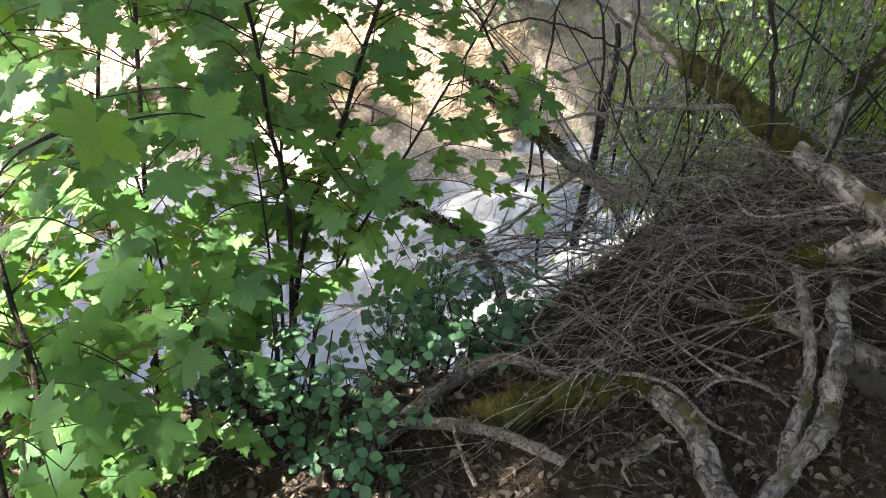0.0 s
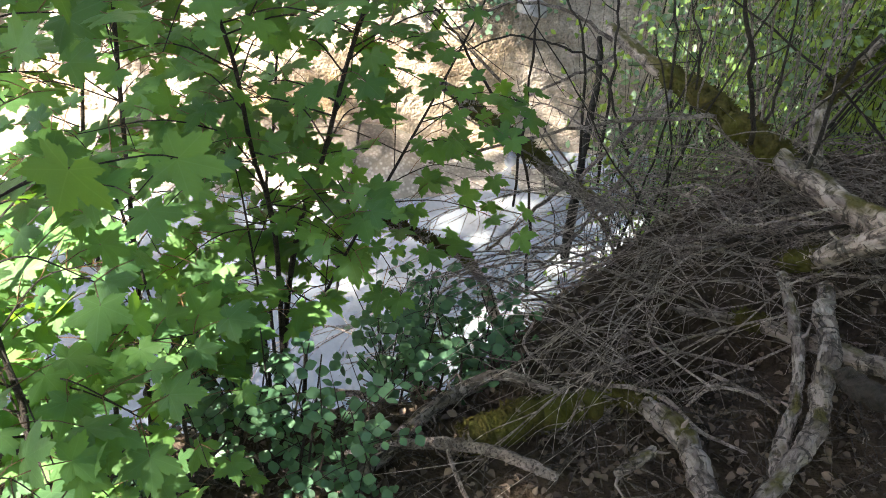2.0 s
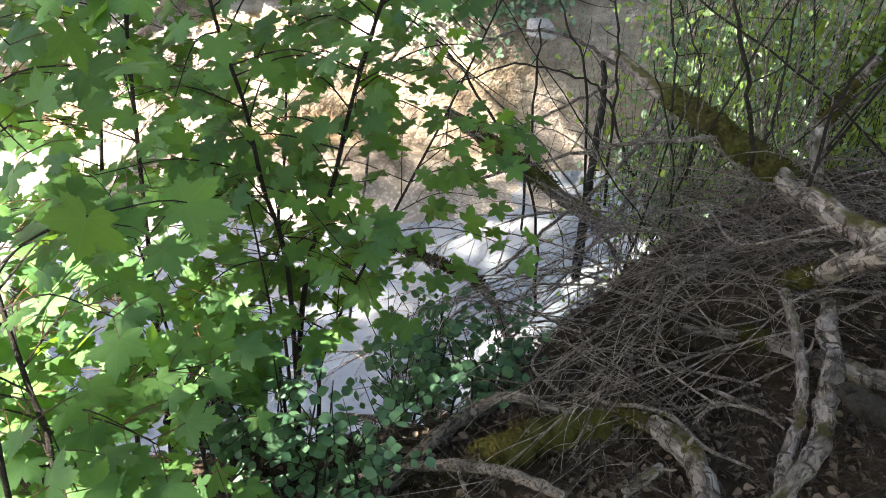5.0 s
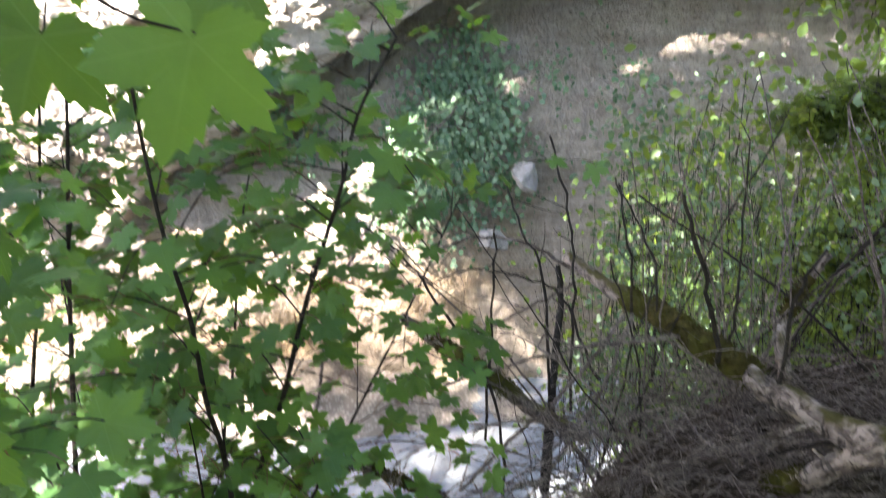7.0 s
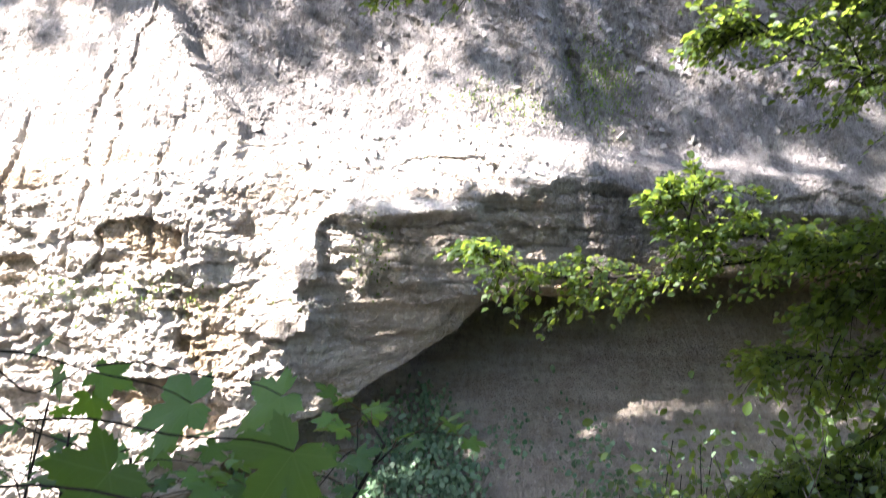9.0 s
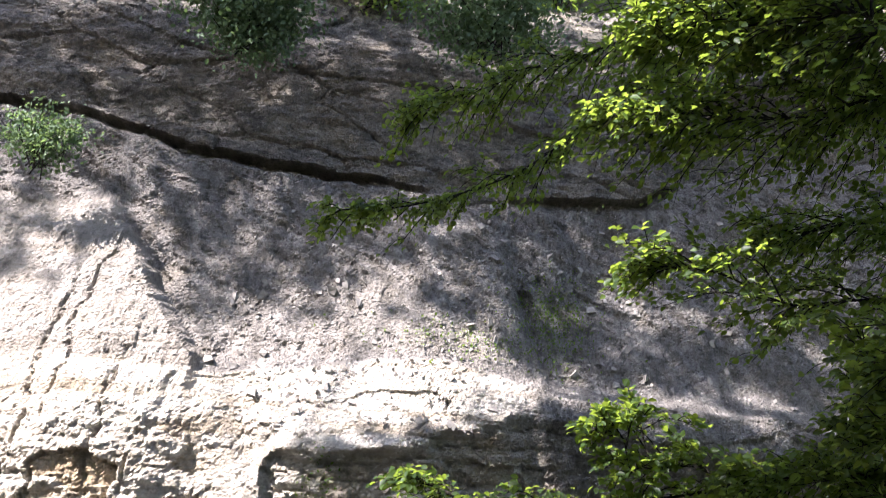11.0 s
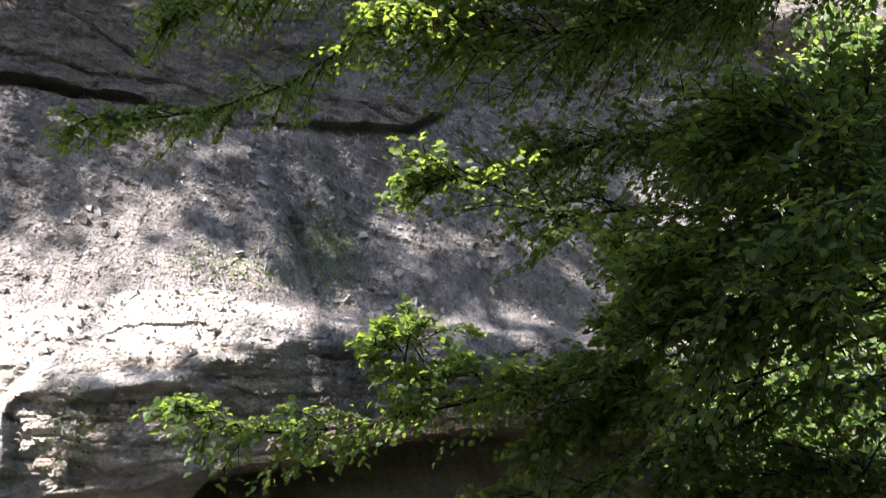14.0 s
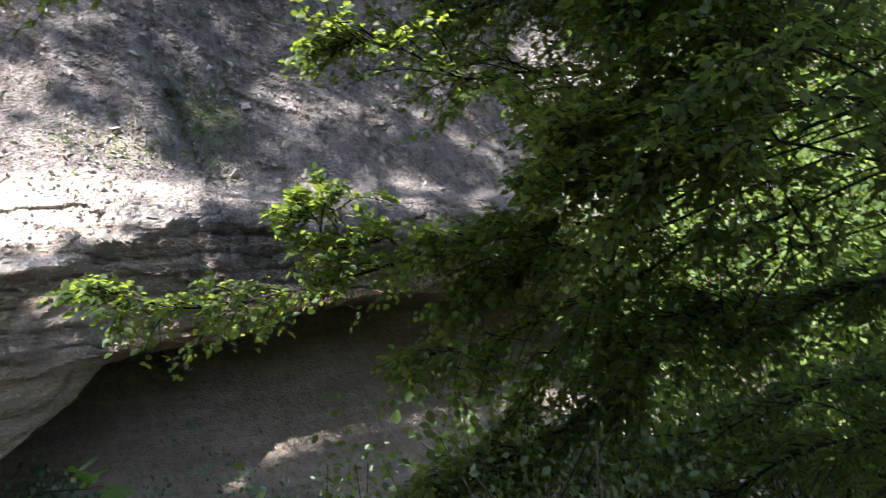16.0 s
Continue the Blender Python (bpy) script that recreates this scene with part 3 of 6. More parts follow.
    # warm light from the ground tinted into the beds and lip under the ledge
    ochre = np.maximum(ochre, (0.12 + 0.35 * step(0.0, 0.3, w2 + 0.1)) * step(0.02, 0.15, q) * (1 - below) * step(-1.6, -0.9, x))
    ochre = np.maximum(ochre, 0.55 * step(-0.4, -1.6, z) * step(-0.2, 0.15, w1 + 0.1))
    dark = np.where(over > 0.0, 0.62, 0.0) + 0.6 * np.exp(-(((z - top) / 0.5) ** 2))
    # shade painted into the bed recesses below the ledge, over each bed's own tone
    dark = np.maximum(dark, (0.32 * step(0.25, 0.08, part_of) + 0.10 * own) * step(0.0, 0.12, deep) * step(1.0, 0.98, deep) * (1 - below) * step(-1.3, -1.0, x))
    crumbs = fbm(x * 4 + 2 * z, z * 3.2 - x, 5, 0.65, 3)
    dark = np.maximum(dark, 0.4 * on * step(0.06, 0.22, crumbs) * (1 - inside))
    # shade under the arch put into the colour, stronger towards the roof
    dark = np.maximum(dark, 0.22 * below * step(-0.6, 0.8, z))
    return y, np.stack([pale, ochre, np.clip(dark, 0, 1)], -1)


cx = graded(-20, -5.6, 7.0, 24, 0.026, 0.06, 1.07)
cz = np.concatenate([np.arange(-5.6, -2.2, 0.045), np.arange(-2.2, 8.8, 0.024), np.arange(8.8, 15.0, 0.10)])
CX, CZ = np.meshgrid(cx, cz, indexing="ij")
CY, CK = cliff_depth(CX, CZ)
cliff = sheet("cliff", np.stack([CX, CY, CZ], -1).reshape(-1, 3), grid_faces(len(cx), len(cz)), ROCK)
cliff.data.polygons.foreach_set("use_smooth", np.zeros(len(cliff.data.polygons), dtype=bool))
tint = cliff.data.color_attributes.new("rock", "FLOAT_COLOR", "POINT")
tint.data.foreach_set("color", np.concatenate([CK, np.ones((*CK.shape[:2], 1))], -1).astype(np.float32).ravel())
tagged(cliff, "pale layered marl and sandstone cliff undercut by a broad arch", "cliff", kind="structure")


# ---- dead wood on the bank ----
rng = np.random.default_rng(5)


def dead_log(name, label, ctrl, radii, material, category="branch", rough=0.3, sides=20, per=22, moss=None):
    """A knotty length of dead wood with broken ends and stubs of side twigs."""
    base = thing(name, label, category)
    pts = curve_points(ctrl, per)
    n = len(pts)
    wob = np.stack([fbm(np.linspace(0, n / 7, n) + rng.random() * 50, np.full(n, 3.0 + k), 3, 0.5, k) for k in range(3)], -1)
    pts = pts + wob * radii[0] * 0.6
    s = Soup()
    rad = np.interp(np.linspace(0, 1, n), np.linspace(0, 1, len(radii)), radii)
    A, B = np.meshgrid(np.arange(n), np.arange(sides), indexing="ij")
    off = rng.random() * 80
    fur = fbm(B * 6.0 / sides * 1.4 + off, A * 0.14 + off, 4, 0.6, 2) + 0.8 * fbm(np.minimum(B, sides - B) * 0.9 + off, A * 0.3, 3, 0.6, 5)
    rr = rad[:, None] * (1 + rough * 1.1 * fur + 0.25 * fbm(A * 0.08 + off, A * 0 + 5.0, 3, 0.5, 3))
    rr[0] *= 0.7
    rr[-1] *= 0.8
    s.tube(pts, rr, 0, sides)
    wood = s.put("wood", material, base)
    turn = np.linspace(0, 2 * np.pi, sides, endpoint=False)[None, :] + np.zeros((n, 1))
    reach = np.concatenate([[0], np.cumsum(np.linalg.norm(np.diff(pts, axis=0), axis=1))])[:, None] + off
    grain = np.stack([np.cos(turn) * rr, np.sin(turn) * rr, reach + 0 * turn], -1)
    wood.data.attributes.new("grain", "FLOAT_VECTOR", "POINT").data.foreach_set("vector", grain.astype(np.float32).ravel())
    for _ in range(max(2, n // 16)):
        i = rng.integers(1, n - 1)
        d = rng.normal(size=3) + np.array([0, 0, 0.5])
        d /= np.linalg.norm(d)
        ln = min(rad[i] * rng.uniform(2.0, 5.0), 0.06 * rng.uniform(0.5, 1.0))
        k = Soup()
        k.tube(np.array([pts[i], pts[i] + d * ln * 0.6, pts[i] + d * ln + rng.normal(size=3) * ln * 0.15]), rad[i] * 0.35, rad[i] * 0.15, 6, 0.3, rng)
        k.put("twig_stub", material, base)
    if moss:
        a, b, thick = moss
        m = Soup()
        seg = pts[int(a * (len(pts) - 1)):int(b * (len(pts) - 1)) + 1]
        sr = rad[int(a * (len(pts) - 1)):int(b * (len(pts) - 1)) + 1]
        tuft_cloud(m, seg, sr, thick, int(900 * np.linalg.norm(seg[-1] - seg[0]) / 0.3))
        m.put("moss", MOSS, base, "thick olive-green moss cushion")
    return base


def tuft_cloud(soup, seg, sr, thick, count):
    """Short upright moss blades all over a length of wood, with a lumpy pad below."""
    lump = sr * 1.0 + thick * 0.45
    soup.tube(seg + np.array([0, 0, 0.15 * thick]), lump * (1 + 0.3 * fbm(np.arange(len(lump)) * 0.21 + lump[0] * 900, np.full(len(lump), 2.0), 3, 0.5, 4)), 0, 12, 0.12, rng)
    i = rng.integers(0, len(seg), count)
    ang = rng.random(count) * 2 * np.pi
    d = np.stack([np.cos(ang), np.sin(ang) * 0.6, np.abs(np.sin(ang * 0.5 + 1))], -1) + rng.normal(size=(count, 3)) * 0.5
    d /= np.linalg.norm(d, axis=1)[:, None]
    p = seg[i] + d * lump[i][:, None] * 0.92 + (rng.random((count, 3)) - 0.5) * 0.015
    soup.leaves(NARROW, p, d + rng.normal(size=(count, 3)) * 0.5, rng.normal(size=(count, 3)), rng.uniform(0.008, 0.02, count))


dead_log("fallen_log", "fallen grey log with moss and peeling bark over the brush", [(0.46, 3.09, 0.24), (0.57, 2.75, 0.28), (0.68, 2.46, 0.32), (0.8, 2.19, 0.34), (0.91, 1.97, 0.34), (0.99, 1.65, 0.43), (1.05, 1.38, 0.5), (1.2, 0.9, 0.2)],
         [0.026, 0.029, 0.031, 0.034, 0.037, 0.041, 0.046, 0.05], BARK_MOSS, "log", moss=(0.22, 0.5, 0.02))
dead_log("broken_branch", "broken pale branch with a moss patch lying on roots", [(0.61, 1.8, -0.03), (0.74, 1.73, 0.02), (0.8, 1.67, 0.06), (0.87, 1.55, 0.13), (0.99, 1.4, 0.21), (1.07, 1.26, 0.29)],
         [0.012, 0.018, 0.02, 0.02, 0.024, 0.026], BARK, moss=(0.25, 0.42, 0.008))
dead_log("rotten_log", "rotten grey log with cracked bark on the ground", [(0.91, 1.65, 0.24), (0.89, 1.56, 0.21), (0.88, 1.46, 0.2), (0.83, 1.32, 0.18), (0.79, 1.22, 0.18), (0.71, 1.11, 0.18), (0.6, 0.98, 0.18)],
         [0.018, 0.023, 0.025, 0.024, 0.022, 0.019, 0.022], BARK, "log", 0.3)
dead_log("dead_branch", "thin grey dead branch leaning on the rotten log", [(0.8, 1.68, 0.24), (0.81, 1.59, 0.21), (0.81, 1.49, 0.19), (0.78, 1.33, 0.16), (0.72, 1.19, 0.15), (0.68, 1.09, 0.16)],
         [0.012, 0.014, 0.015, 0.016, 0.018, 0.016], BARK, rough=0.3)
dead_log("curved_branch", "curved barked branch arching down to the litter", [(0.18, 1.44, -0.09), (0.33, 1.41, 0.0), (0.42, 1.37, 0.05), (0.48, 1.3, 0.08), (0.53, 1.21, 0.09), (0.54, 1.08, 0.12), (0.56, 0.95, 0.17)],
         [0.016, 0.02, 0.024, 0.026, 0.027, 0.026, 0.024], BARK, rough=0.3, moss=(0.28, 0.42, 0.006))
dead_log("mossy_log", "short log under a thick moss cushion on the bank", [(0.04, 1.25, -0.02), (0.14, 1.31, -0.02), (0.28, 1.36, -0.01), (0.39, 1.38, 0.0)],
         [0.03, 0.036, 0.036, 0.03], BARK_MOSS, "log", moss=(0.0, 0.9, 0.025))
dead_log("stick", "bleached forked stick lying across the brush", [(-0.25, 1.2, -0.06), (-0.13, 1.22, -0.03), (-0.01, 1.21, 0.01), (0.09, 1.17, 0.05), (0.18, 1.12, 0.08), (0.23, 1.08, 0.1)],
         [0.008, 0.012, 0.014, 0.014, 0.013, 0.009], TWIG)
dead_log("stick", "dark stick jutting out over the water", [(-0.37, 1.63, -0.34), (-0.27, 1.59, -0.3), (-0.16, 1.5, -0.22), (-0.08, 1.38, -0.13)],
         [0.007, 0.011, 0.012, 0.012], BARK)
dead_log("stick", "grey barked stick lying on the brush", [(-0.2, 1.13, -0.03), (-0.09, 1.33, -0.07), (0.03, 1.46, -0.08), (0.14, 1.52, -0.11), (0.24, 1.48, -0.09)],
         [0.012, 0.018, 0.018, 0.017, 0.012], BARK)
dead_log("mossy_branch", "mossy side branch beside the fallen log", [(0.85, 1.78, 0.19), (0.89, 1.73, 0.25), (0.94, 1.66, 0.36), (0.98, 1.56, 0.49)],
         [0.02, 0.026, 0.028, 0.03], BARK_MOSS, moss=(0.0, 0.4, 0.008))
dead_log("stick", "short sawn-looking stick in the litter", [(0.36, 1.11, 0.09), (0.4, 1.14, 0.1), (0.45, 1.18, 0.1)], [0.012, 0.014, 0.012], BARK)
dead_log("mossy_branch", "mossy branch reaching out low over the stream", [(0.25, 2.3, -0.9), (0.04, 2.46, -0.54), (-0.11, 2.48, -0.44), (-0.24, 2.47, -0.36), (-0.36, 2.39, -0.27), (-0.46, 2.26, -0.25), (-0.55, 2.05, -0.17)],
         [0.022, 0.02, 0.018, 0.016, 0.017, 0.016, 0.012], BARK_MOSS, moss=(0.2, 0.95, 0.004))
dead_log("mossy_branch", "dark mossy branch slanting up from the brush", [(-0.18, 2.74, 0.14), (0.02, 2.68, 0.02), (0.17, 2.58, -0.03), (0.32, 2.48, -0.08), (0.47, 2.33, -0.08)],
         [0.016, 0.026, 0.03, 0.026, 0.022], BARK_MOSS, moss=(0.1, 0.6, 0.006))
dead_log("dead_stake", "upright splintered dead stem at the log's end", [(0.44, 3.17, 0.17), (0.46, 3.1, 0.04), (0.44, 2.99, -0.08), (0.42, 2.84, -0.23), (0.42, 2.8, -0.7)],
         [0.010, 0.013, 0.014, 0.016, 0.02], BARK_TREE)

dead_log("dead_log", "dark rotten log lying along the bank's edge", [(-0.98, 1.2, -0.02), (-0.78, 1.13, -0.1), (-0.57, 1.12, -0.12), (-0.42, 1.17, -0.1)], [0.022, 0.028, 0.028, 0.02], BARK_TREE, "log")
dead_log("dead_branch", "dark dead branch lying across the stems", [(-0.8, 1.36, -0.1), (-0.64, 1.32, -0.14), (-0.46, 1.34, -0.13)], [0.014, 0.018, 0.014], BARK_TREE)

dead_log("dead_branch", "grey rooty branch curving over the litter", [(-0.19, 1.16, -0.06), (-0.14, 1.21, -0.05), (-0.09, 1.31, -0.05), (-0.01, 1.41, -0.05), (0.09, 1.46, -0.02), (0.17, 1.44, 0), (0.27, 1.4, 0)],
         [0.008, 0.011, 0.013, 0.015, 0.014, 0.013, 0.01], BARK)
dead_log("stick", "crooked grey stick in the litter", [(-0.25, 1.11, -0.03), (-0.18, 1.18, -0.03), (-0.08, 1.23, -0.03), (0, 1.23, -0.03)],
         [0.006, 0.009, 0.009, 0.006], TWIG_DARK)
dead_log("stick", "thin bleached stick leaning on the litter", [(-0.02, 1.22, 0.02), (0.01, 1.11, 0.05), (0.05, 1.02, 0.06)],
         [0.004, 0.005, 0.005], TWIG)
dead_log("stick", "long thin arching stick over the mossy log", [(0.28, 1.52, 0), (0.35, 1.41, 0.05), (0.43, 1.36, 0.1), (0.5, 1.33, 0.1), (0.56, 1.25, 0.1), (0.66, 1.2, 0.1)],
         [0.003, 0.005, 0.006, 0.006, 0.005, 0.003], TWIG)
dead_log("stick", "short pale stick beside the hollow", [(0.6, 1.44, 0.1), (0.65, 1.39, 0.12), (0.72, 1.35, 0.12)],
         [0.004, 0.005, 0.004], TWIG)
dead_log("stick", "thin curved pale stick beside the hollow", [(0.54, 1.32, 0.1), (0.59, 1.33, 0.16), (0.69, 1.34, 0.14), (0.75, 1.31, 0.12)],
         [0.003, 0.004, 0.004, 0.003], TWIG)
dead_log("stick", "thin drooping twig over the dark hollow", [(0.51, 1.67, 0.09), (0.47, 1.51, 0.13), (0.51, 1.39, 0.17), (0.57, 1.27, 0.22)],
         [0.002, 0.003, 0.003, 0.003], TWIG)
dead_log("mossy_branch", "mossy upright branch among the thickets", [(1.18, 2.44, 0.57), (1.11, 2.42, 0.44), (1.04, 2.34, 0.36), (0.99, 2.14, 0.28)],
         [0.012, 0.016, 0.018, 0.02], BARK_MOSS, moss=(0.2, 0.6, 0.006))
dead_log("dead_log", "dark rotten log beside the pale logs", [(0.82, 1.29, 0.3), (0.84, 1.22, 0.32), (0.88, 1.15, 0.36)],
         [0.022, 0.026, 0.028], BARK_TREE, "log")

# long bare shoots and arching twigs
SHOOTS = [
    ([(-0.14, 2.0, 0.26), (0.25, 2.14, 0.33), (0.48, 2.14, 0.39), (0.68, 2.16, 0.41)], 0.0075, TWIG),
    ([(0.05, 1.94, 0.01), (0.19, 2.06, 0.09), (0.34, 2.16, 0.18), (0.56, 2.35, 0.38)], 0.0075, TWIG),
    ([(0.22, 1.91, -0.01), (0.38, 2.05, 0.12), (0.48, 2.18, 0.25), (0.58, 2.35, 0.38)], 0.0075, TWIG),
    ([(0.06, 2.53, 0.17), (0.27, 2.57, 0.27), (0.44, 2.68, 0.32)], 0.007, TWIG),
    ([(-0.15, 3.0, 0.22), (0.06, 3.05, 0.32), (0.28, 3.03, 0.32), (0.47, 2.98, 0.24)], 0.008, TWIG),
    ([(0.6, 2.1, 0.87), (0.69, 2.09, 0.63), (0.78, 2.11, 0.36)], 0.008, STEM),
    ([(0.01, 2.58, 0.96), (-0.12, 2.5, 0.83), (-0.23, 2.39, 0.67), (-0.35, 2.2, 0.4), (-0.4, 1.9, -0.2)], 0.005, TWIG),
    ([(-0.31, 2.28, 0.72), (-0.15, 2.21, 0.62), (-0.03, 2.11, 0.52), (0.15, 2.1, 0.2), (0.2, 2.0, -0.2)], 0.005, STEM),
    ([(0.33, 2.84, 0.81), (0.40, 2.69, 0.55), (0.42, 2.55, 0.35), (0.44, 2.5, -0.1)], 0.006, STEM),
    ([(0.53, 2.68, 0.72), (0.61, 2.56, 0.59), (0.66, 2.43, 0.44), (0.68, 2.4, 0.1)], 0.005, STEM),
    ([(-0.16, 2.56, 0.31), (0.04, 2.6, 0.39), (0.23, 2.59, 0.38), (0.38, 2.55, 0.33), (0.5, 2.4, 0.1)], 0.005, STEM),
    ([(0.16, 2.62, 0.72), (0.22, 2.52, 0.6), (0.30, 2.39, 0.44), (0.34, 2.3, 0.0)], 0.005, STEM),
    ([(0.83, 2.33, 0.95), (0.84, 2.23, 0.55), (0.82, 2.17, 0.33)], 0.005, STEM),
    ([(1.01, 2.11, 0.72), (0.94, 2.08, 0.58), (0.91, 2.0, 0.35)], 0.007, STEM),
    ([(0.14, 2.5, 0.6), (0.14, 2.45, 0.4), (0.14, 2.32, -0.1)], 0.005, STEM),
    ([(0.52, 2.5, 0.75), (0.56, 2.42, 0.54), (0.59, 2.38, 0.3)], 0.005, STEM),
]
for k in range(46):
    sx, sy = rng.uniform(0.35, 1.7), rng.uniform(1.95, 2.5)
    sz = float(ground_height(np.array(sx), np.array(sy)))
    sz = max(sz, -0.5)
    lean = rng.normal(0, 0.6, 2)
    hgt = rng.uniform(0.45, 1.15)
    SHOOTS.append(([(sx + lean[0] * hgt, sy + lean[1] * hgt, sz + hgt), (sx + lean[0] * hgt * 0.4 + rng.normal(0, 0.03), sy + lean[1] * hgt * 0.4, sz + hgt * 0.5), (sx, sy, sz - 0.05)],
                   rng.uniform(0.0025, 0.0055), TWIG if k % 3 else STEM))
for ctrl, r, mat in SHOOTS:
    shoot = thing("bare_shoot", "thin bare shoot rising from the brush", "twig", "bare shoots in the brush")
    s = Soup()
    pts = curve_points(ctrl, 6) + rng.normal(size=(6 * (len(ctrl) - 1) + 1, 3)) * 0.004
    s.tube(pts, r * 0.6, r, 6, 0.2, rng)
    s.put("stem", mat, shoot)
    for _ in range(3):
        s = Soup()
        i = rng.integers(0, len(pts) - 2)
        d = rng.normal(size=3) * np.array([1, 1, 0.6]) + np.array([0, 0, 0.3])
        d *= rng.uniform(0.08, 0.25) / np.linalg.norm(d)
        s.tube(curve_points([pts[i], pts[i] + d * 0.5 + rng.normal(size=3) * 0.01, pts[i] + d], 4), r * 0.4, r * 0.15, 4)
        s.put("side_twig", mat, shoot)


def brush_pile():
    """Hundreds of thin dead twigs, lying and arching over the bank's edge."""
    s = Soup()
    k = 0
    while k < 400:
        x = rng.uniform(-0.1, 1.7)
        e = min(float(bank_edge(x)), 2.35)
        y = e + rng.normal(-0.30, 0.26)
        if y < 1.5 or (0.42 < x < 0.85 and y < 1.8):
            continue
        k += 1
        z = float(ground_height(np.array(x), np.array(y))) + abs(rng.normal(0.02, 0.06))
        mound = 0.16 * math.exp(-((x - 0.8) / 0.45) ** 2 - ((y - 1.95) / 0.4) ** 2)
        z = max(z, -0.8) + mound * rng.random() ** 0.5
        ln = rng.uniform(0.2, 0.9)
        a = rng.normal(2.6, 0.4) if rng.random() < 0.7 else rng.uniform(0, 6.3)
        d = np.array([math.cos(a), math.sin(a) * 0.6, rng.normal(0.10, 0.2) * (-1 if a > 1.6 else 1)]) * ln
        sag = rng.uniform(-0.05, 0.3) * ln
        p = np.array([x, y, z])
        pts = curve_points([p - d / 2 - [0, 0, sag], p - d * 0.2 + rng.normal(size=3) * 0.03 * ln / 0.4, p + d * 0.2 + rng.normal(size=3) * 0.04 * ln / 0.4, p + d / 2 - [0, 0, sag] + rng.normal(size=3) * 0.06], 4)
        r = rng.uniform(0.0007, 0.0022) if k % 12 else rng.uniform(0.003, 0.006)
        s.tube(pts, r, r * 0.5, 4, cap=False)
    return s.put("brush_pile", TWIG)


def dead_bough(start, ahead, ln, r):
    """A fallen dry bough: a drooping main stem that fans out into fine twigs."""
    base = thing("dead_bough", "dry grey bough with fine drooping twigs", "branch", "dry boughs heaped on the bank")
    d = ahead / np.linalg.norm(ahead)
    end = start + d * ln + [0, 0, -0.22 * ln]
    q = curve_points([start, start + d * ln * 0.35 + rng.normal(size=3) * 0.03 + [0, 0, 0.05 * ln], start + d * ln * 0.7 + rng.normal(size=3) * 0.03, end], 6)
    m = Soup()
    m.tube(q, r, r * 0.3, 5, 0.15, rng)
    m.put("stem", TWIG, base)
    tw = Soup()
    for _ in range(rng.integers(10, 20)):
        i = rng.integers(3, len(q) - 1)
        e = (q[i + 1 if i + 1 < len(q) else i] - q[i - 1])
        e = e / np.linalg.norm(e) + rng.normal(size=3) * [0.45, 0.45, 0.35]
        e *= rng.uniform(0.12, 0.42) * ln / np.linalg.norm(e)
        tw.tube(curve_points([q[i], q[i] + e * 0.5 + rng.normal(size=3) * 0.02, q[i] + e + [0, 0, -0.2 * np.linalg.norm(e)] + rng.normal(size=3) * 0.02], 4), r * 0.4, r * 0.12, 4, cap=False)
    tagged(tw.put("twigwork", TWIG, base), kind="stuff")
    return base


made = 0
while made < 56:
    o = np.array([rng.normal(0.85, 0.3), rng.normal(1.9, 0.2), 0.0])
    o[2] = max(float(ground_height(o[0:1], o[1:2])[0]), -0.35) + rng.uniform(0.02, 0.20)
    way, ln = np.array([rng.normal(-0.75, 0.25), rng.normal(-0.05, 0.35), rng.normal(-0.12, 0.16)]), rng.uniform(0.4, 1.0)
    tip = o + way / np.linalg.norm(way) * ln
    if tip[0] > 0.42 and tip[1] < 1.8:
        continue
    made += 1
    dead_bough(o, way, ln, rng.uniform(0.0022, 0.0055))

tagged(brush_pile(), "tangled heap of thin grey dead twigs", "brushwood", kind="stuff")


def litter():
    s = Soup()
    n = 16000
    x, y = rng.uniform(-1.5, 2.2, n), rng.uniform(0.3, 3.4, n)
    keep = y < bank_edge(x) + 0.25
    x, y = x[keep], y[keep]
    z = ground_height(x, y) + rng.uniform(0.004, 0.02, len(x))
    nrm = rng.normal(size=(len(x), 3)) * 0.6 + np.array([0, 0, 1])
    s.leaves(CURLED, np.stack([x, y, z], -1), rng.normal(size=(len(x), 3)) * np.array([1, 1, 0.3]), nrm, rng.uniform(0.010, 0.030, len(x)))
    return s.put("leaf_litter", DRY_LEAF)


def ground_sticks():
    """Broken twigs lying every way on the litter in front."""
    s = Soup()
    for _ in range(900):
        x, y = rng.uniform(-0.6, 1.3), rng.uniform(0.8, 1.75)
        if y > bank_edge(x) + 0.15:
            continue
        z = float(ground_height(np.array(x), np.array(y))) + rng.uniform(0.002, 0.035)
        a, ln = rng.uniform(0, 6.3), rng.uniform(0.04, 0.26)
        dv = np.array([math.cos(a), math.sin(a), rng.normal(0, 0.1)]) * ln / 2
        p = np.array([x, y, z])
        r = rng.uniform(0.0008, 0.003)
        s.tube(curve_points([p - dv, p - dv * 0.3 + rng.normal(size=3) * 0.016, p + dv * 0.4 + rng.normal(size=3) * 0.016, p + dv], 3), r, r * 0.6, 5, 0.25, rng)
    return s.put("ground_twigs", TWIG_DARK)


tagged(ground_sticks(), "broken brown twigs strewn over the litter", "twigs", kind="stuff")
tagged(litter(), "curled brown dead leaves scattered over the bank", "leaf litter", kind="stuff")


# ---- young maples ----
MAPLE_SHAPES = []
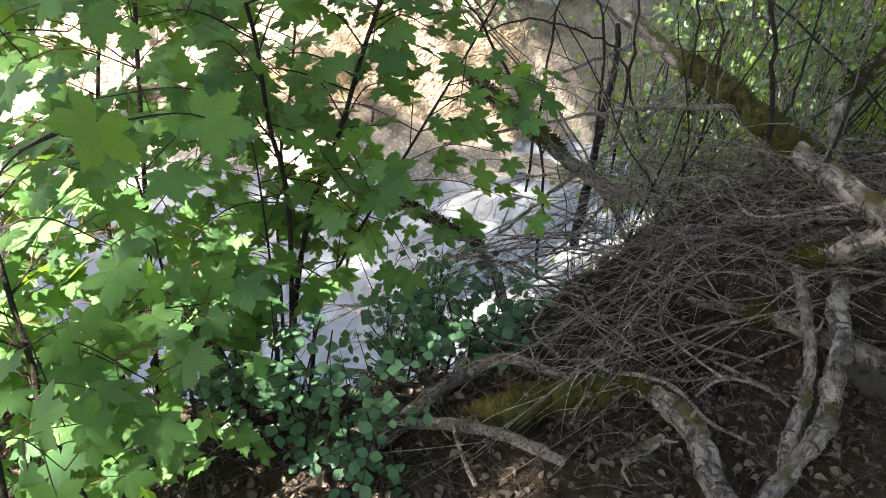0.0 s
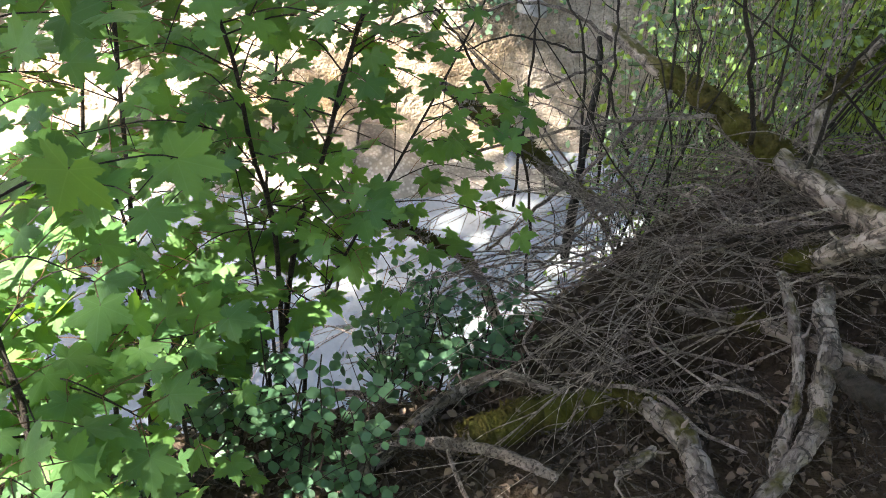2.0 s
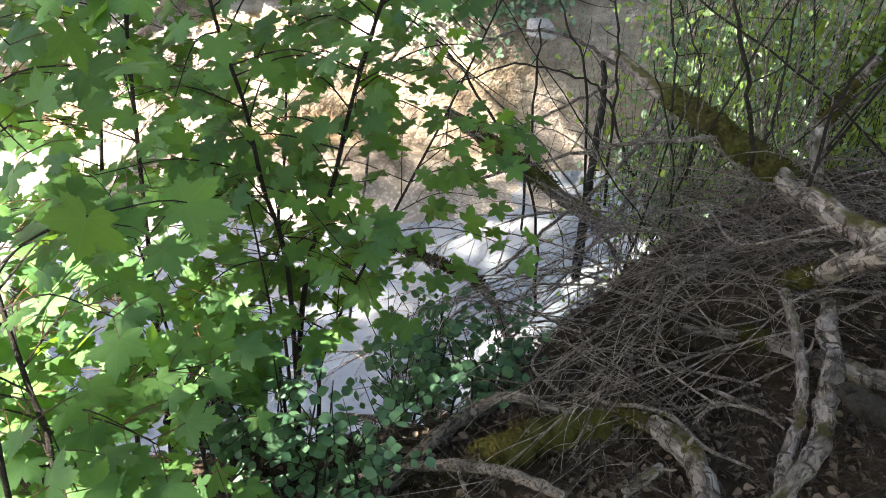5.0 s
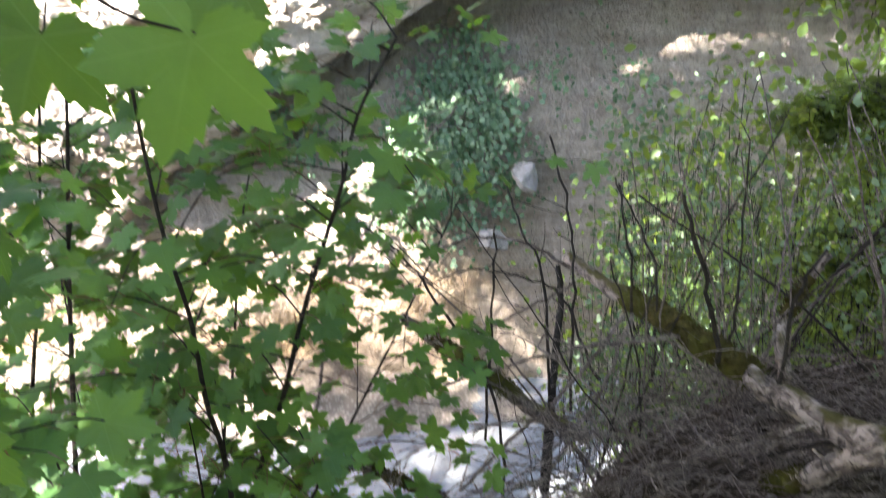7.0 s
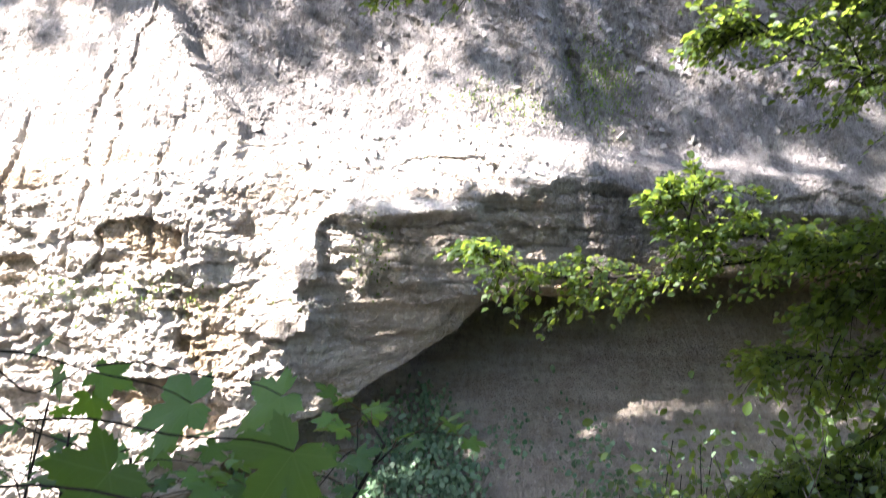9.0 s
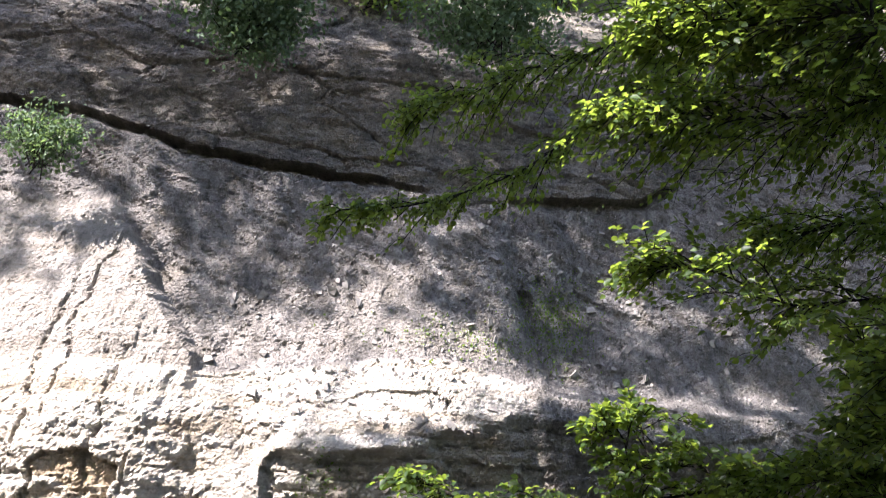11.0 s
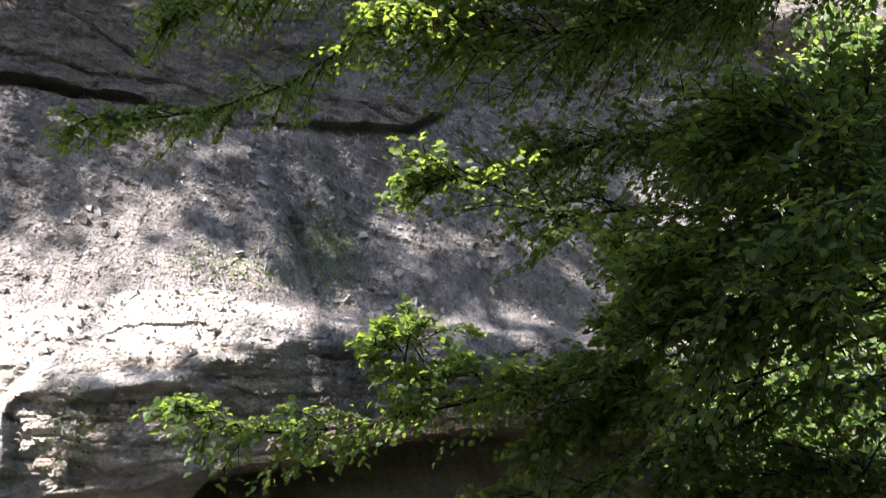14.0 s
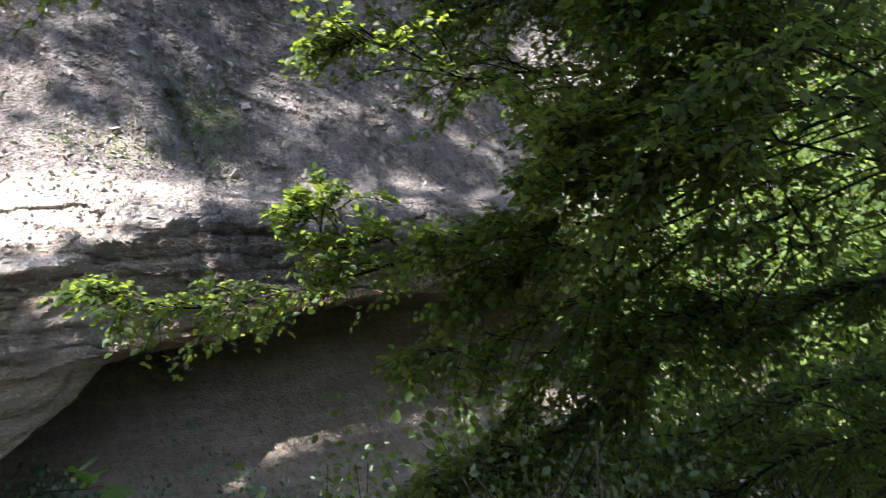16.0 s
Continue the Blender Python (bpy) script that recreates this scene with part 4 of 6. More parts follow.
for k in range(7):
    v, f = maple_leaf_mesh(20 + k)
    me = bpy.data.meshes.new("maple_leaf")
    me.from_pydata(v, [], f)
    me.materials.append(MAPLE)
    me.polygons.foreach_set("use_smooth", [True] * len(f))
    me.update()
    MAPLE_SHAPES.append(me)


def hang_leaf(parent, place, ahead, normal, size):
    """One maple blade as a part of its sapling."""
    a = Vector(ahead).normalized()
    s = a.cross(Vector(normal)).normalized()
    n = s.cross(a)
    ob = new("leaf", MAPLE_SHAPES[rng.integers(0, len(MAPLE_SHAPES))])
    ob.parent = parent
    m = Matrix((s, a, n)).transposed().to_4x4()
    ob.matrix_local = Matrix.Translation(place) @ m @ Matrix.Scale(size, 4)
    return ob


def sapling(label, ctrl, r, leafy, twigs, reach, size=(0.036, 0.070), lean=(0, 0, 0)):
    """A young maple: a thin stem, side twigs and leaves on stalks."""
    base = thing("maple_sapling", label, "sapling", "young maples on the bank")
    s = Soup()
    pts = curve_points(ctrl, 6)
    s.tube(pts, r * 0.3, r * 0.75, 7, 0.12, rng)
    s.put("stem", STEM, base)
    pet = Soup()
    twigs = int(twigs * 1.5)
    for k in range(twigs):
        u = leafy[0] + (leafy[1] - leafy[0]) * (k + rng.random() * 0.8) / twigs
        i = int(u * (len(pts) - 1))
        a = rng.random() * 2 * math.pi
        ln = reach * rng.uniform(0.4, 1.0)
        d = np.array([math.cos(a), math.sin(a) * 0.8, rng.uniform(0.0, 0.5)]) + np.array(lean)
        d *= ln / np.linalg.norm(d)
        q = curve_points([pts[i], pts[i] + d * 0.5 + [0, 0, 0.03], pts[i] + d + [0, 0, -0.02]], 4)
        tw = Soup()
        tw.tube(q, r * 0.22, r * 0.1, 5)
        tw.put("side_twig", STEM, base)
        for w in (0.35, 0.6, 0.8, 1.0):
            for sd in (-1, 1):
                if rng.random() < 0.25:
                    continue
                p = q[int(w * (len(q) - 1))]
                out = np.array([-d[1], d[0], 0]) * sd / ln * rng.uniform(0.4, 1.0) + d / ln * rng.uniform(0.3, 1.0) + np.array([0, 0, rng.uniform(-0.3, 0.4)])
                out *= rng.uniform(0.04, 0.09) / np.linalg.norm(out)
                end = p + out
                pet.tube(np.array([p, p + out * 0.5 + [0, 0, 0.006], end]), 0.0012, 0.0009, 3)
                nrm = np.array([rng.normal(-0.1, 0.45), rng.normal(-0.3, 0.45), 1.0])
                fall = out / np.linalg.norm(out) + np.array([0, -0.25, -0.35]) + rng.normal(size=3) * 0.25
                hang_leaf(base, end, fall, nrm, rng.uniform(*size))
    tagged(pet.put("leaf_stalk", PETIOLE, base, "thin reddish leaf stalks"), kind="stuff")
    return base


PETIOLE = make_bark("leaf_stalk", (0.16, 0.09, 0.03), (0.25, 0.12, 0.05), 3.0, rough=0.6)
sapling("slender leaning maple sapling with broad green leaves", [(-0.12, 1.74, 1.30), (-0.2, 1.74, 1.14), (-0.23, 1.7, 1.0), (-0.27, 1.69, 0.87), (-0.32, 1.66, 0.7), (-0.36, 1.59, 0.52), (-0.41, 1.53, 0.36), (-0.43, 1.46, 0.2), (-0.43, 1.36, 0.04), (-0.42, 1.22, -0.15)], 0.011, (0.0, 0.6), 19, 0.36)
sapling("slender maple sapling with dense green leaves", [(-0.6, 1.55, 1.3), (-0.57, 1.52, 1.07), (-0.55, 1.52, 0.91), (-0.52, 1.52, 0.76), (-0.49, 1.48, 0.59), (-0.46, 1.47, 0.46), (-0.44, 1.43, 0.33), (-0.42, 1.33, 0.08), (-0.4, 1.2, -0.15)], 0.010, (0.14, 0.75), 14, 0.42)
sapling("low maple shoot with a few green leaves", [(0.02, 2.05, 0.85), (-0.1, 1.9, 0.6), (-0.21, 1.73, 0.41), (-0.32, 1.52, 0.24), (-0.37, 1.4, 0.13), (-0.37, 1.34, 0.05), (-0.36, 1.2, -0.15)], 0.008, (0.0, 0.7), 20, 0.36)
sapling("dark-stemmed maple sapling with bright sunlit leaves", [(-0.85, 1.1, 1.15), (-0.8, 0.98, 0.95), (-0.76, 0.91, 0.74), (-0.73, 0.86, 0.59), (-0.7, 0.82, 0.5), (-0.68, 0.78, 0.42), (-0.6, 0.72, 0.2), (-0.55, 0.7, -0.1)], 0.010, (0.0, 0.8), 20, 0.30)
sapling("tall maple sapling with spreading green leaves", [(-1.0, 2.1, 1.3), (-1.0, 2.0, 1.1), (-1.01, 1.93, 0.84), (-1.03, 1.89, 0.62), (-1.04, 1.78, 0.35), (-0.98, 1.6, 0.08), (-0.77, 1.12, -0.15)], 0.009, (0.14, 0.8), 20, 0.46)
sapling("thin maple sapling with green leaves over the water", [(-0.5, 2.25, 1.1), (-0.55, 2.1, 0.8), (-0.56, 1.99, 0.57), (-0.57, 1.94, 0.38), (-0.56, 1.74, 0.18), (-0.43, 1.3, -0.15)], 0.007, (0.25, 0.85), 18, 0.44)
sapling("small maple shoot with dark green leaves", [(-0.51, 1.44, 0.5), (-0.48, 1.39, 0.3), (-0.46, 1.34, 0.16), (-0.43, 1.25, -0.12)], 0.007, (0.0, 0.6), 6, 0.3)
sapling("small maple shoot with light green leaves", [(-0.7, 1.25, 0.65), (-0.67, 1.23, 0.5), (-0.61, 1.15, 0.26), (-0.57, 1.08, 0.1), (-0.55, 1.02, -0.12)], 0.007, (0.0, 0.75), 18, 0.32)
sapling("tall maple sapling with a leafy top", [(-0.8, 1.75, 1.3), (-0.8, 1.7, 1.1), (-0.82, 1.65, 0.8), (-0.8, 1.5, 0.4), (-0.7, 1.15, -0.12)], 0.009, (0.14, 0.7), 14, 0.42)
sapling("far-spreading maple sapling at the bank's edge", [(-1.5, 2.0, 1.3), (-1.45, 1.9, 1.0), (-1.4, 1.75, 0.6), (-1.3, 1.5, 0.2), (-1.2, 1.05, -0.15)], 0.009, (0.14, 0.8), 26, 0.46)
sapling("low maple shoot with light leaves at the bank's edge", [(-1.05, 1.2, 0.55), (-1.0, 1.12, 0.35), (-0.95, 1.05, 0.1), (-0.92, 1.0, -0.15)], 0.007, (0.0, 0.8), 16, 0.32)
sapling("low leafy maple shoot beside the water", [(-0.95, 0.95, 0.4), (-0.9, 0.9, 0.2), (-0.85, 0.85, 0.0), (-0.82, 0.82, -0.15)], 0.007, (0.0, 0.8), 12, 0.28)
near_maple = sapling("tall young maple with large leaves hanging close by", [(-0.5, 0.4, 2.75), (-0.6, 0.62, 2.2), (-0.5, 0.75, 1.5), (-0.52, 0.72, 1.42), (-0.56, 0.68, 1.15), (-0.6, 0.6, 0.7), (-0.62, 0.55, 0.3), (-0.62, 0.52, -0.1)], 0.007, (0.75, 0.8), 1, 0.2)
# unseen leaves overhead, added to shade the large near leaves
for k in range(120):
    spot = np.array([-0.35, 0.42, 2.8]) + rng.uniform(-1, 1, 3) * [0.65, 0.5, 0.12]
    hang_leaf(near_maple, spot, rng.normal(size=3) * [1, 1, 0.3] + [0, 0, -0.3], rng.normal(size=3) * 0.3 + [0, 0, 1], rng.uniform(0.08, 0.1))
# more unseen leaves behind the camera, added to block light from there
for k in range(170):
    spot = np.array([-0.3, -0.55, 2.35]) + rng.uniform(-1, 1, 3) * [0.95, 0.35, 0.5]
    hang_leaf(near_maple, spot, rng.normal(size=3) * [1, 1, 0.4] + [0, 0, -0.3], rng.normal(size=3) * 0.5 + [0, -0.6, 0.7], rng.uniform(0.07, 0.1))
# twigs that carry these added leaves
tw = Soup()
tw.tube(curve_points([(-0.6, 0.62, 2.2), (-0.5, 0.1, 2.5), (-0.35, -0.4, 2.45), (-0.2, -0.85, 2.3)], 6), 0.005, 0.002, 6)
tw.put("side_twig", STEM, near_maple)
for k in range(7):
    tw = Soup()
    tw.tube(curve_points([(-0.5, 0.4, 2.75), (-0.42 + 0.2 * math.cos(k * 0.9), 0.42 + 0.2 * math.sin(k * 0.9), 2.8), (-0.35 + 0.6 * math.cos(k * 0.9), 0.42 + 0.45 * math.sin(k * 0.9), 2.8)], 4), 0.003, 0.0015, 5)
    tw.put("side_twig", STEM, near_maple)
NEAR_LEAVES = [((-0.125, 0.465, 1.500), (-0.25, -0.1, -0.9), (0.1, -1, 0.35), 0.072), ((-0.215, 0.490, 1.495), (-0.35, 0.0, -0.8), (0.2, -1, 0.35), 0.062), ((-0.300, 0.610, 1.520), (-0.5, 0.0, -0.6), (0.1, -0.9, 0.5), 0.072),
               ((-0.300, 0.840, 1.535), (-0.8, 0.1, -0.3), (0, -0.6, 0.8), 0.08), ((-0.200, 0.820, 1.550), (-0.6, 0.1, -0.5), (0, -0.6, 0.8), 0.075), ((-0.170, 0.720, 1.515), (-0.5, -0.1, -0.7), (0, -0.9, 0.5), 0.075),
               ((-0.360, 0.570, 1.165), (-0.3, -0.1, -0.7), (0.2, -1, 0.5), 0.06), ((-0.310, 0.680, 1.110), (0.8, 0.1, -0.2), (0, -0.5, 0.9), 0.06),
               ((-0.620, 1.440, 1.475), (0.7, 0.1, -0.3), (0, -0.7, 0.8), 0.07), ((-0.740, 1.490, 1.530), (-0.5, 0.2, -0.3), (0, -0.5, 1), 0.07), ((-0.700, 1.450, 1.470), (-0.4, 0.2, -0.6), (0, -0.6, 0.8), 0.06), ((-0.660, 1.500, 1.420), (0.1, 0.2, -0.8), (0, -0.8, 0.6), 0.06)]
for place, ahead, nrm, size in NEAR_LEAVES:
    hang_leaf(near_maple, place, ahead, nrm, size)
for ctrl in ([(-0.56, 0.68, 1.30), (-0.4, 0.55, 1.515), (-0.2, 0.48, 1.525), (-0.125, 0.465, 1.500)], [(-0.4, 0.55, 1.515), (-0.3, 0.5, 1.515), (-0.215, 0.49, 1.495)], [(-0.5, 0.75, 1.555), (-0.4, 0.68, 1.545), (-0.30, 0.61, 1.520)],
             [(-0.5, 0.75, 1.595), (-0.4, 0.82, 1.575), (-0.30, 0.84, 1.535)], [(-0.4, 0.82, 1.575), (-0.3, 0.83, 1.575), (-0.20, 0.82, 1.550)], [(-0.4, 0.68, 1.545), (-0.28, 0.71, 1.535), (-0.17, 0.72, 1.515)],
             [(-0.58, 0.64, 0.95), (-0.46, 0.6, 1.1), (-0.36, 0.57, 1.165)], [(-0.46, 0.6, 1.1), (-0.38, 0.65, 1.12), (-0.31, 0.68, 1.11)], [(-0.5, 0.75, 1.595), (-0.58, 1.1, 1.5), (-0.66, 1.5, 1.5), (-0.74, 1.49, 1.53)]):
    tw = Soup()
    tw.tube(curve_points(ctrl, 5) + np.sin(np.arange(5 * len(ctrl) - 4) * 0.9)[:, None] * [0.003, 0.002, 0.004], 0.0014, 0.0008, 5)
    tw.put("side_twig", STEM, near_maple)


# ---- hornbeam over the stream ----
def leafy_limb(parent, ctrl, r, density, reach, drop=0.0, leaf=(0.030, 0.048), leaves=8, bare=0.0):
    """A limb with flat sprays of forked shoots carrying two rows of oval leaves."""
    s, lf, sh = Soup(), Soup(), Soup()
    pts = curve_points(ctrl, 8)
    bend, ends = np.linspace(0, 1, len(pts)), np.sin(np.linspace(0, np.pi, len(pts)))
    ph = rng.random(4) * 6.3
    pts[:, 2] += ends * (0.05 * np.sin(bend * 9 + ph[0]) + 0.025 * np.sin(bend * 23 + ph[1]))
    pts[:, 1] += ends * (0.05 * np.sin(bend * 8 + ph[2]) + 0.02 * np.sin(bend * 21 + ph[3]))
    s.tube(pts, r * 0.12, r * 0.42, 7, 0.2, rng)
    total = int(1.45 * density * (1 - bare) * np.linalg.norm(np.diff(pts, axis=0), axis=1).sum())
    P, A, N = [], [], []

    def shoot(start, d, ln, r0, fork):
        q = curve_points([start, start + d * ln * 0.5 + [0, 0, 0.02], start + d * ln + [0, 0, -0.12 * ln - drop * 0.15 * ln]], 5)
        sh.tube(q, r0, r0 * 0.3, 4, cap=False)
        if fork:
            for w in range(fork):
                j = 3 + int((w + rng.random()) / fork * (len(q) - 4))
                sd = -1 if w % 2 else 1
                e = d * rng.uniform(0.5, 1.0) + np.cross(d, [0, 0, 1]) * sd * rng.uniform(0.4, 0.9) + [0, 0, rng.normal(-drop * 0.4, 0.2)]
                shoot(q[j], e / np.linalg.norm(e), ln * rng.uniform(0.3, 0.55), r0 * 0.5, 0)
        n = leaves if not fork else leaves + 2
        for w in range(n):
            p = q[min(int((w + 1) / n * (len(q) - 1)), len(q) - 1)] + rng.normal(size=3) * 0.012
            side = np.cross(d, [0, 0, 1]) * (-1 if w % 2 else 1)
            P.append(p)
            A.append(side * rng.uniform(0.5, 1.1) + d * rng.uniform(0.4, 1.0) + rng.normal(size=3) * 0.3 + [0, 0, -0.15])
            N.append(rng.normal(size=3) * 0.48 + [-0.05, -0.2, 0.9])

    for k in range(total):
        u = (k + rng.random()) / total * (1 - bare)
        i = min(int(u * (len(pts) - 1)), len(pts) - 2)
        along = pts[i] - pts[i + 1]
        along /= np.linalg.norm(along)
        across = np.cross(along, [0, 0, 1]) * (-1 if k % 2 else 1)
        d = across * rng.uniform(0.3, 1.0) + along * rng.uniform(0.5, 1.2) + np.array([0, 0, rng.normal(-drop, 0.3)])
        d /= np.linalg.norm(d)
        shoot(pts[i], d, reach * rng.uniform(0.4, 1.0) * (0.45 + 0.55 * min(1, u * 4)), 0.005, 4)
    lf.leaves(OVAL, np.array(P), np.array(A), np.array(N), rng.uniform(*leaf, len(P)))
    limb = s.put("limb", BARK_TREE, parent)
    tagged(sh.put("twigwork", BARK_TREE, limb), kind="stuff")
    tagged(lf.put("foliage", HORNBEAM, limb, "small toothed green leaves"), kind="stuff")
    return limb


tree = thing("hornbeam", "large hornbeam with dark limbs and layered green leaves", "tree")
s = Soup()
s.tube(curve_points([(4.3, 2.0, -0.6), (4.25, 2.05, 0.8), (4.2, 2.1, 2.2), (4.0, 2.2, 4.0), (3.9, 2.0, 6.0), (3.7, 1.8, 8.5), (3.4, 1.6, 11)], 6), np.interp(np.linspace(0, 1, 37), [0, 0.06, 1], [0.26, 0.19, 0.06]), 0, 14, 0.08, rng)
s.put("trunk", BARK_TREE, tree)
TREE_LIMBS = [
    ([(0.2, 3.62, 1.75), (0.5, 3.6, 1.69), (0.96, 3.61, 1.70), (1.48, 3.53, 1.78), (2.13, 3.41, 1.81), (2.76, 3.17, 1.97), (3.5, 2.7, 2.3), (4.2, 2.1, 2.2)], 0.028, 10, 0.42, 0.2),
    ([(1.12, 3.45, 2.04), (1.2, 3.51, 1.97), (1.33, 3.53, 1.86), (1.6, 3.5, 1.78)], 0.008, 14, 0.26, 0.1),
    ([(0.95, 3.4, 1.98), (1.08, 3.46, 1.93), (1.25, 3.5, 1.86), (1.6, 3.5, 1.78)], 0.007, 13, 0.22, 0.0),
    ([(1.4, 3.3, 1.35), (1.9, 3.3, 1.45), (2.5, 3.1, 1.6), (3.2, 2.7, 1.9), (4.15, 2.1, 2.2)], 0.022, 13, 0.5, 0.2),
    ([(2.4, 3.6, 3.8), (2.9, 3.2, 3.8), (3.4, 2.8, 4.0), (3.9, 2.1, 4.6)], 0.02, 26, 0.65, 0.15),
    ([(3.1, 3.3, 3.0), (3.5, 2.9, 3.1), (4.1, 2.1, 3.3)], 0.02, 30, 0.6, 0.1),
    ([(2.3, 3.0, 2.9), (2.8, 2.8, 3.0), (3.3, 2.6, 3.1), (4.0, 2.1, 3.5)], 0.02, 26, 0.6, 0.15),
    ([(2.2, 2.9, 1.3), (2.7, 2.8, 1.4), (3.3, 2.5, 1.5), (4.2, 2.1, 1.8)], 0.02, 26, 0.55, 0.15),
    ([(1.5, 3.0, 3.75), (2.1, 2.8, 3.8), (2.8, 2.5, 4.0), (3.9, 2.1, 4.4)], 0.02, 26, 0.6, 0.15),
    ([(1.18, 3.36, 2.71), (1.53, 3.34, 2.69), (2.03, 3.33, 2.59), (2.54, 3.21, 2.61), (3.16, 2.93, 2.93), (4.05, 2.2, 3.2)], 0.022, 14, 0.55, 0.15),
    ([(-0.26, 4.08, 3.12), (0.21, 4.2, 3.26), (0.82, 4.21, 3.58), (1.42, 4.03, 3.96), (2.1, 3.62, 4.22), (2.75, 2.9, 4.25), (4.0, 2.2, 4.2)], 0.022, 11, 0.42, 0.25),
    ([(0.13, 3.99, 3.69), (0.79, 4.02, 4.07), (1.52, 3.79, 4.26), (2.36, 3.21, 4.36), (3.9, 2.1, 4.8)], 0.022, 14, 0.55, 0.15),
    ([(1.0, 3.2, 3.35), (1.6, 3.2, 3.4), (2.2, 3.0, 3.5), (2.9, 2.7, 3.7), (4.0, 2.1, 4.0)], 0.022, 26, 0.6, 0.2),
    ([(1.9, 3.4, 1.05), (2.21, 3.36, 1.38), (2.55, 3.23, 1.72), (2.85, 3.08, 2.06), (4.1, 2.1, 2.9)], 0.024, 6, 0.5, 0.2),
    ([(1.5, 3.5, 0.75), (1.9, 3.4, 0.9), (2.34, 3.19, 1.08), (2.74, 3.0, 1.4), (4.2, 2.1, 1.6)], 0.024, 28, 0.5, 0.2),
    ([(1.9, 3.6, 3.0), (2.4, 3.4, 3.0), (3.0, 3.1, 3.1), (4.0, 2.2, 3.5)], 0.024, 22, 0.6, 0.2),
    ([(1.7, 3.4, 0.15), (2.2, 3.3, 0.4), (2.8, 3.0, 0.6), (3.4, 2.6, 0.9), (4.2, 2.1, 1.2)], 0.024, 24, 0.6, 0.15),
    ([(2.6, 3.9, 0.6), (3.2, 3.4, 0.8), (3.7, 2.8, 1.0), (4.2, 2.1, 1.5)], 0.024, 20, 0.6, 0.1),
    ([(1.6, 3.0, 4.6), (2.4, 2.8, 4.7), (3.2, 2.5, 4.9), (3.95, 2.0, 5.4)], 0.024, 20, 0.7, 0.15),
    ([(1.66, 2.48, 2.14), (1.8, 2.25, 2.15), (1.94, 2.05, 2.15), (2.08, 1.82, 2.18), (4.15, 2.1, 1.9)], 0.014, 11, 0.40, 0.15),
    ([(1.58, 2.56, 1.95), (1.77, 2.32, 1.94), (1.92, 2.13, 1.93), (2.09, 1.88, 1.93), (4.15, 2.1, 1.9)], 0.014, 10, 0.40, 0.15),
    ([(1.81, 2.39, 2.05), (1.95, 2.15, 2.04), (2.13, 1.89, 2.06), (4.15, 2.1, 1.9)], 0.014, 8, 0.40, 0.15),
    ([(0.2, 2.6, 4.6), (1.2, 2.6, 4.9), (2.4, 2.4, 5.2), (3.9, 2.0, 6.0)], 0.026, 18, 0.7, 0.15),
]
for ctrl, r, dens, reach, drop in TREE_LIMBS:
    leafy_limb(tree, ctrl, r, dens, reach, drop, bare=0.2 if ctrl[-1][2] in (2.2, 2.6) else 0.0)
leafy_limb(tree, [(1.53, 3.29, 1.82), (1.78, 3.14, 1.87), (2.03, 2.97, 1.89), (2.28, 2.77, 1.93), (4.1, 2.1, 2.4)], 0.016, 16, 0.4, 0.1, bare=0.45)
leafy_limb(tree, [(1.9, 2.82, 2.13), (2.08, 2.68, 2.22), (4.1, 2.1, 2.5)], 0.014, 14, 0.4, 0.1, bare=0.3)
leafy_limb(tree, [(1.06, 2.92, 3.6), (1.44, 2.77, 3.6), (1.77, 2.62, 3.55), (2.03, 2.47, 3.5), (3.95, 2.1, 4.5)], 0.014, 20, 0.5, 0.1, bare=0.2)
leafy_limb(tree, [(1.6, 3.26, 1.6), (1.85, 3.11, 1.68), (2.1, 2.93, 1.74), (2.34, 2.72, 1.83), (4.1, 2.1, 2.3)], 0.018, 18, 0.42, 0.2, bare=0.45)
leafy_limb(tree, [(2.0, 2.8, 2.26), (2.27, 2.54, 2.36), (2.47, 2.32, 2.41), (2.6, 2.13, 2.47), (3.95, 2.1, 3.9)], 0.018, 22, 0.45, 0.1)
leafy_limb(tree, [(2.02, 2.53, 2.62), (2.23, 2.33, 2.63), (2.41, 2.12, 2.63), (3.95, 2.1, 4.3)], 0.018, 22, 0.5, 0.1)
for ctrl in ([(1.97, 3.13, 1.29), (2.04, 3.1, 1.43), (2.21, 2.97, 1.72), (2.41, 2.77, 2.02), (3.0, 2.5, 2.3), (4.15, 2.1, 2.6)], [(2.1, 3.05, 1.4), (2.37, 2.84, 1.54), (2.55, 2.66, 1.46), (2.78, 2.4, 1.61), (4.2, 2.1, 1.9)],
             [(2.45, 2.75, 1.33), (2.49, 2.73, 1.55), (2.54, 2.67, 1.75), (2.6, 2.58, 1.99), (3.2, 2.4, 2.3), (4.1, 2.1, 2.5)], [(2.44, 2.77, 1.38), (2.59, 2.62, 1.54), (2.71, 2.48, 1.78), (2.76, 2.38, 2.09), (4.1, 2.1, 2.7)],
             [(2.22, 2.96, 1.37), (2.4, 2.81, 1.42), (2.66, 2.54, 1.63), (2.79, 2.38, 1.83), (4.2, 2.1, 2.2)]):
    ctrl = [tuple(np.array(p) + rng.normal(size=3) * 0.03) for p in ctrl]
    leafy_limb(tree, ctrl, 0.012, 1.2, 0.35, 0.1)
